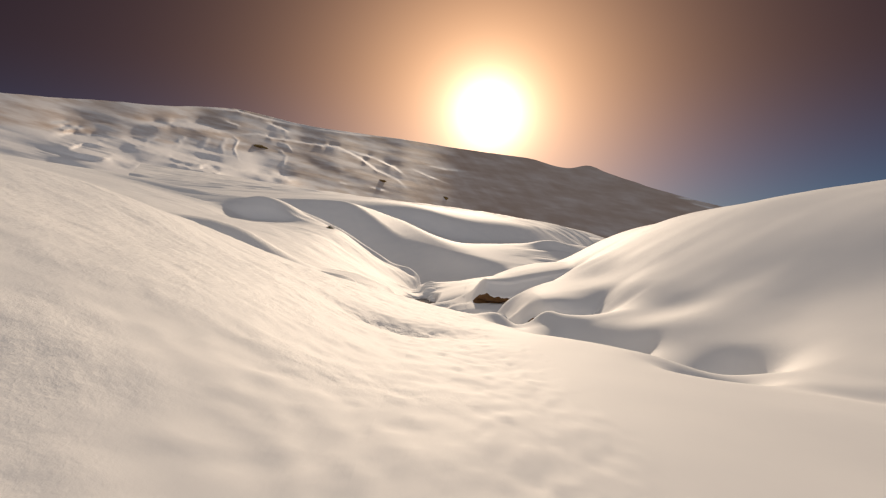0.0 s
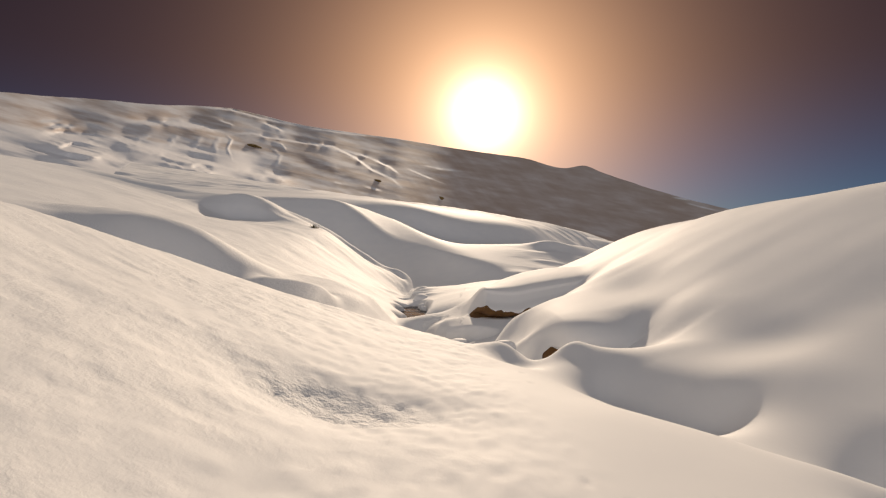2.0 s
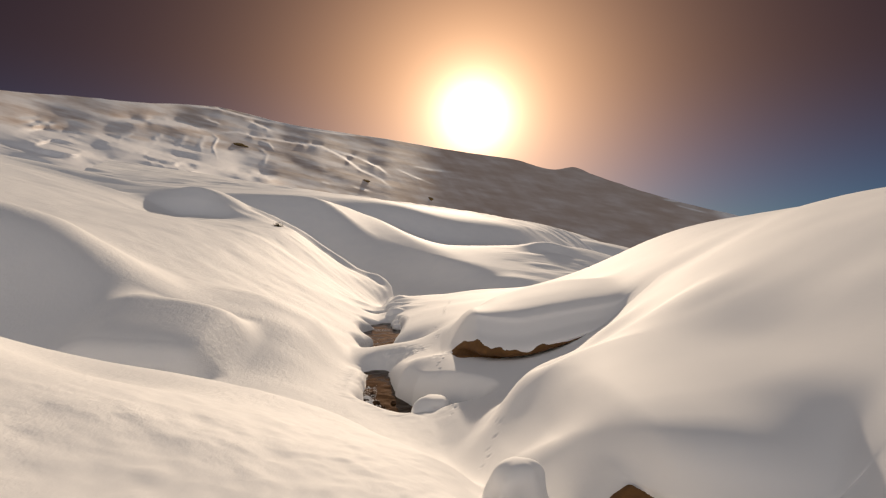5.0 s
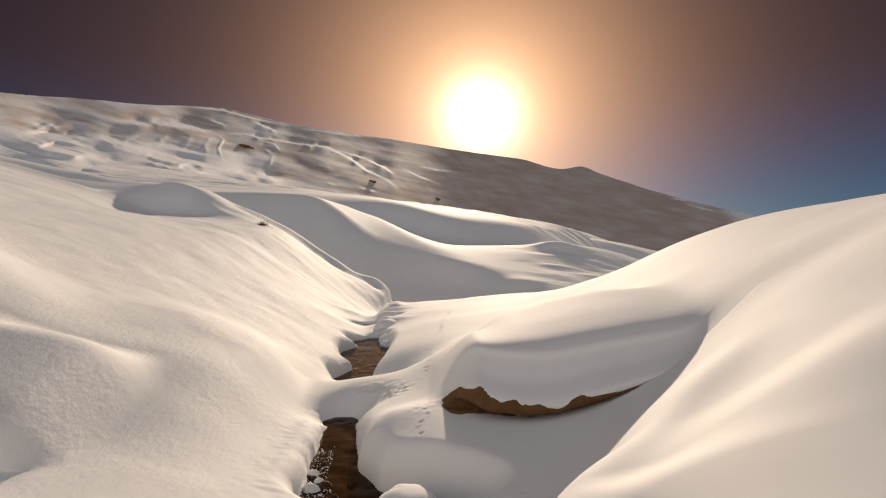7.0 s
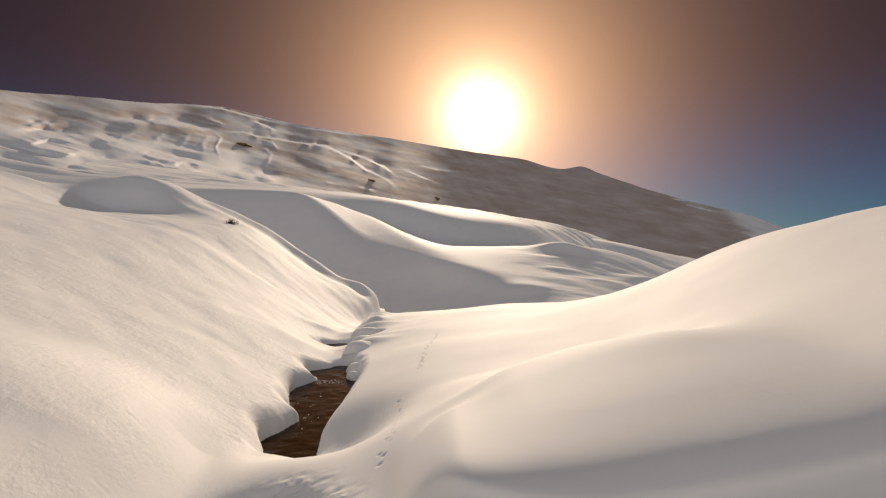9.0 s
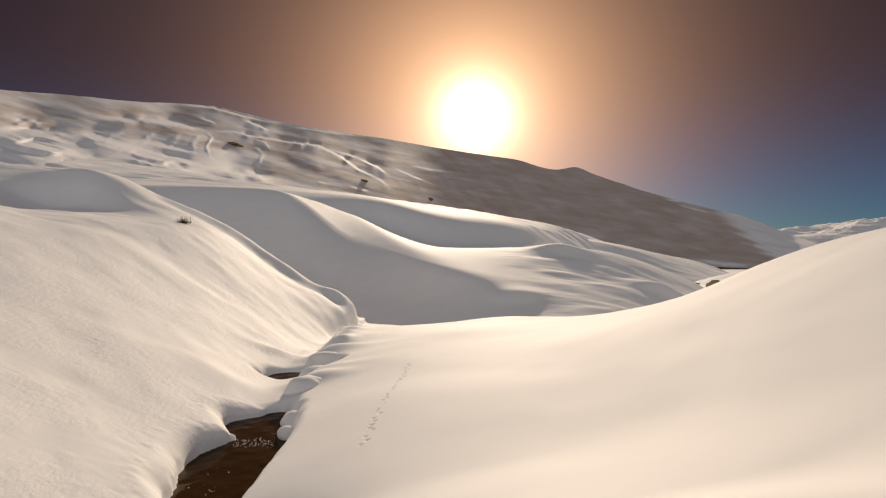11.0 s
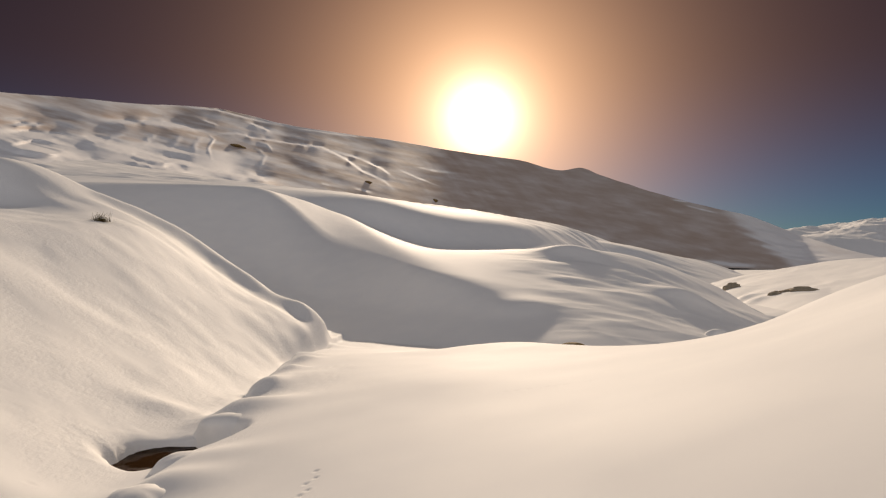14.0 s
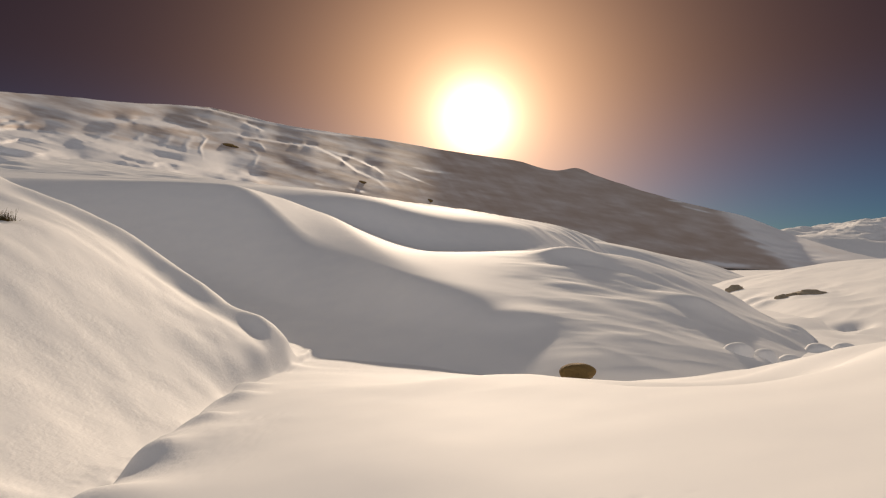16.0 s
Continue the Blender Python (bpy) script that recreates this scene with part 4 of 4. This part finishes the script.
def rock(x, y, wx, wy, h, sink, seed, label, mat, name="rock", cat="rock"):
    """An angular boulder, its foot under the snow."""
    bm = bmesh.new()
    bmesh.ops.create_icosphere(bm, subdivisions=4, radius=1)
    for v in bm.verts:
        c = v.co.copy()
        n = noise.noise(c * 1.3 + Vector((seed * 3.7, 0, 0))) * 0.5 + noise.noise(c * 3.1 + Vector((0, seed * 2.1, 0))) * 0.22
        step = round((c.z + 0.2 * n) * 4) / 4
        v.co = Vector((c.x * wx * (1 + n), c.y * wy * (1 + n), (0.55 * c.z + 0.45 * step) * h * (1 + 0.5 * n)))
    ob = part(name, bm, mat)
    ob.location = (x, y, land_z(x, y) - sink)
    return tagged(ob, label, cat, "rocks on the hill" if name == "rock" else "")


rock(44.6, 117.5, 1.2, 0.8, 0.8, 0.1, 1, "weathered grey-brown rock bare of snow on the hill", ROCK)
rock(42.4, 96, 2.0, 0.9, 0.55, 0.1, 2, "long flat rock ledge bare of snow on the hill", ROCK)
rock(39.2, 95.5, 0.7, 0.6, 0.45, 0.1, 3, "small bare rock beside a long ledge", ROCK)


def bare_patch(bearing, height, wide, tall, seed):
    """Open ground on the mountain side, where the snow has slid off."""
    d = (m_bearing[:-2] - bearing) ** 2 + (m_height - height) ** 2
    k = np.unravel_index(np.argmin(d), d.shape)
    x, y, z = float(mx[k]), float(my[k]), float(mz[k])
    far = math.hypot(x, y)
    w, h = far * radians(wide) / 2, far * radians(tall)
    bm = blob(x, y, z - h * 0.75, w, w * 0.8, h, (0, 0), seed, 0.3, 10, 28, 1.0)
    tagged(part("bare_earth", bm, FAR_EARTH), "brown bare earth patch on the snowy mountain side", "earth patch", "bare patches on the mountain")


for k, row in enumerate(((-16.3, 7.38, 1.5, 0.45), (-5.7, 4.6, 0.8, 0.25), (0.0, 3.1, 0.6, 0.3))):
    bare_patch(*row, 20 + k)

# wet stones and clumps of ice in the brook
for k, (cx, cy, w, h) in enumerate(((-0.28, 18.15, 0.07, 0.05), (-0.18, 18.4, 0.05, 0.05), (-0.3, 18.7, 0.09, 0.06), (-0.05, 18.75, 0.06, 0.04), (-0.42, 19.3, 0.06, 0.05),
                                    (0.1, 18.0, 0.05, 0.04))):
    st = part("brook_stone", blob(cx, cy, POOLS[0][1] - 0.17, w, w * 0.8, 0.17 + h, seed=70 + k, wobble=0.3, rings=8, cuts=14), BED)
    tagged(st, "wet dark stone standing out of the brook", "stone", "stones in the brook")
for k, (cx, cy, w, h) in enumerate(((-0.44, 18.62, 0.1, 0.07), (-0.4, 18.85, 0.06, 0.04), (-0.5, 19.05, 0.08, 0.05))):
    ice = part("ice_clump", blob(cx, cy, POOLS[0][1] - 0.17, w, w * 0.8, 0.17 + h, seed=90 + k, wobble=0.35, rings=10, cuts=20), SNOW)
    tagged(ice, "frosted ice clump on stones in the brook", "ice clump", "ice clumps in the brook")


def foam(line, level, count, seed):
    """Flecks of froth that drift along the edge of a pool."""
    rng = random.Random(seed)
    bm = bmesh.new()
    for _ in range(count):
        k = rng.randrange(len(line) - 1)
        f = rng.random()
        cx = line[k][0] + (line[k + 1][0] - line[k][0]) * f - line[k][2] * rng.uniform(0.15, 0.95)
        cy = line[k][1] + (line[k + 1][1] - line[k][1]) * f + rng.gauss(0, 0.06)
        r = rng.uniform(0.004, 0.016) * rng.uniform(0.5, 1.3)
        top = bm.verts.new((cx, cy, level + 0.006 + r * 0.5))
        ring_ = [bm.verts.new((cx + r * rng.uniform(0.6, 1.6) * math.cos(a), cy + r * rng.uniform(0.6, 1.3) * math.sin(a), level - 0.01)) for a in (0, 1.05, 2.1, 3.15, 4.2, 5.25)]
        for a, b in zip(ring_, ring_[1:] + ring_[:1]):
            bm.faces.new((a, b, top))
    return tagged(part("foam", bm, SNOW), "white froth flecks drifting on brown brook water", "foam", kind="stuff")


foam(POOL_NEAR[2:6], POOLS[0][1], 420, 5)
foam([(-0.45, 28.35, 0.75), (-0.5, 28.65, 0.75)], POOLS[1][1], 120, 6)
foam([(-0.6, 25.4, 0.3), (-0.65, 26.6, 0.5), (-0.85, 27.6, 0.4)], POOLS[1][1], 24, 8)


def bare_face(line, seed):
    """Bare soil on the undercut face of a bank: a tongue of the ground's own shape, standing a little proud of it."""
    X, V = np.meshgrid(np.linspace(line[0][0], line[-1][0], 90), np.linspace(-1, 1, 24))
    x = X[0]
    mid = curve_at([p[0] for p in line], [p[1] for p in line], x)
    half = curve_at([p[0] for p in line], [p[2] for p in line], x) * (1 + 0.25 * rough(x * 5, x * 0, 3, seed))
    Y = mid + half * V
    Z = ground_grid(X, Y)
    Y2 = Y - lean_out(X, Y)
    P = np.stack([X, Y2, Z], -1)
    n = np.cross(np.gradient(P, axis=1), np.gradient(P, axis=0))
    n /= np.linalg.norm(n, axis=-1, keepdims=True) + 1e-9
    rise = (0.022 + 0.012 * rough(X * 7, Y * 9, 3, seed + 1)) * smooth(1.0, 0.8, np.abs(V)) * smooth(0, 0.06, (X - x[0]) / (x[-1] - x[0])) * smooth(1, 0.94, (X - x[0]) / (x[-1] - x[0])) - 0.004
    P = P + n * rise[..., None]
    return P[..., 0], P[..., 1], P[..., 2]


tagged(sheet("earth_bank", *bare_face([(0.84, 19.28, 0.06), (0.98, 19.14, 0.22), (1.25, 19.04, 0.28), (1.5, 18.93, 0.25), (1.75, 18.9, 0.18), (2.1, 18.88, 0.17), (2.4, 18.87, 0.13), (2.65, 18.86, 0.09), (2.9, 18.85, 0.02)], 110), EARTH),
       "bare brown soil bank under a snow overhang", "earth bank")
tagged(sheet("earth_bank", *bare_face([(1.6, 12.62, 0.04), (1.75, 12.5, 0.15), (1.95, 12.38, 0.15), (2.15, 12.32, 0.03)], 112), EARTH),
       "bare brown soil in a niche beside the gully", "earth bank")


tagged(sheet("earth_bank", *bare_face([(-4.0, 17.05, 0.03), (-3.6, 17.02, 0.12), (-3.1, 17.0, 0.14), (-2.75, 17.02, 0.12), (-2.5, 17.08, 0.03)], 111), EARTH),
       "dark bare soil in a hollow under the snow edge", "earth bank")
tagged(part("earth_bank", blob(6.98, 47.0, -4.35, 0.52, 0.36, 0.42, seed=60), FAR_EARTH), "bare brown earth patch at the foot of the slope", "earth bank")


def grass_tuft(x, y, seed, blades, size):
    rng = random.Random(seed)
    z = ground_z(x, y)
    root = new("grass_tuft")
    root.location = (x, y, z)
    bm = bmesh.new()
    for _ in range(blades):
        a, lean = rng.uniform(0, 2 * math.pi), rng.uniform(0.2, 1.5)
        length, w = size * rng.uniform(0.3, 1.2), rng.uniform(0.004, 0.008)
        bx, by = rng.gauss(0, size * 0.4) * rng.choice((0.5, 1.3)), rng.gauss(0, size * 0.3)
        last = None
        for k in range(5):
            f = k / 4
            r, h = length * f * math.sin(lean * (0.5 + 0.6 * f)), length * f * math.cos(lean * (0.5 + 0.6 * f))
            px_, py_, pz_ = bx + math.cos(a) * r, by + math.sin(a) * r, h - 0.02
            ww = w * (1 - 0.85 * f)
            pair = [bm.verts.new((px_ - math.sin(a) * ww, py_ + math.cos(a) * ww, pz_)), bm.verts.new((px_ + math.sin(a) * ww, py_ - math.cos(a) * ww, pz_))]
            if last:
                bm.faces.new((last[0], last[1], pair[1], pair[0]))
            last = pair
    part("blades", bm, GRASS, root)
    sod = blob(0, 0, -0.06, size * 0.45, size * 0.28, 0.09, seed=seed, wobble=0.3, rings=8, cuts=20)
    part("sod", sod, EARTH, root, "dark clod of bare soil")
    return tagged(root, "dry dark grass tuft poking through the snow", "grass tuft")


grass_tuft(-7.6, 44.05, 3, 260, 0.30)
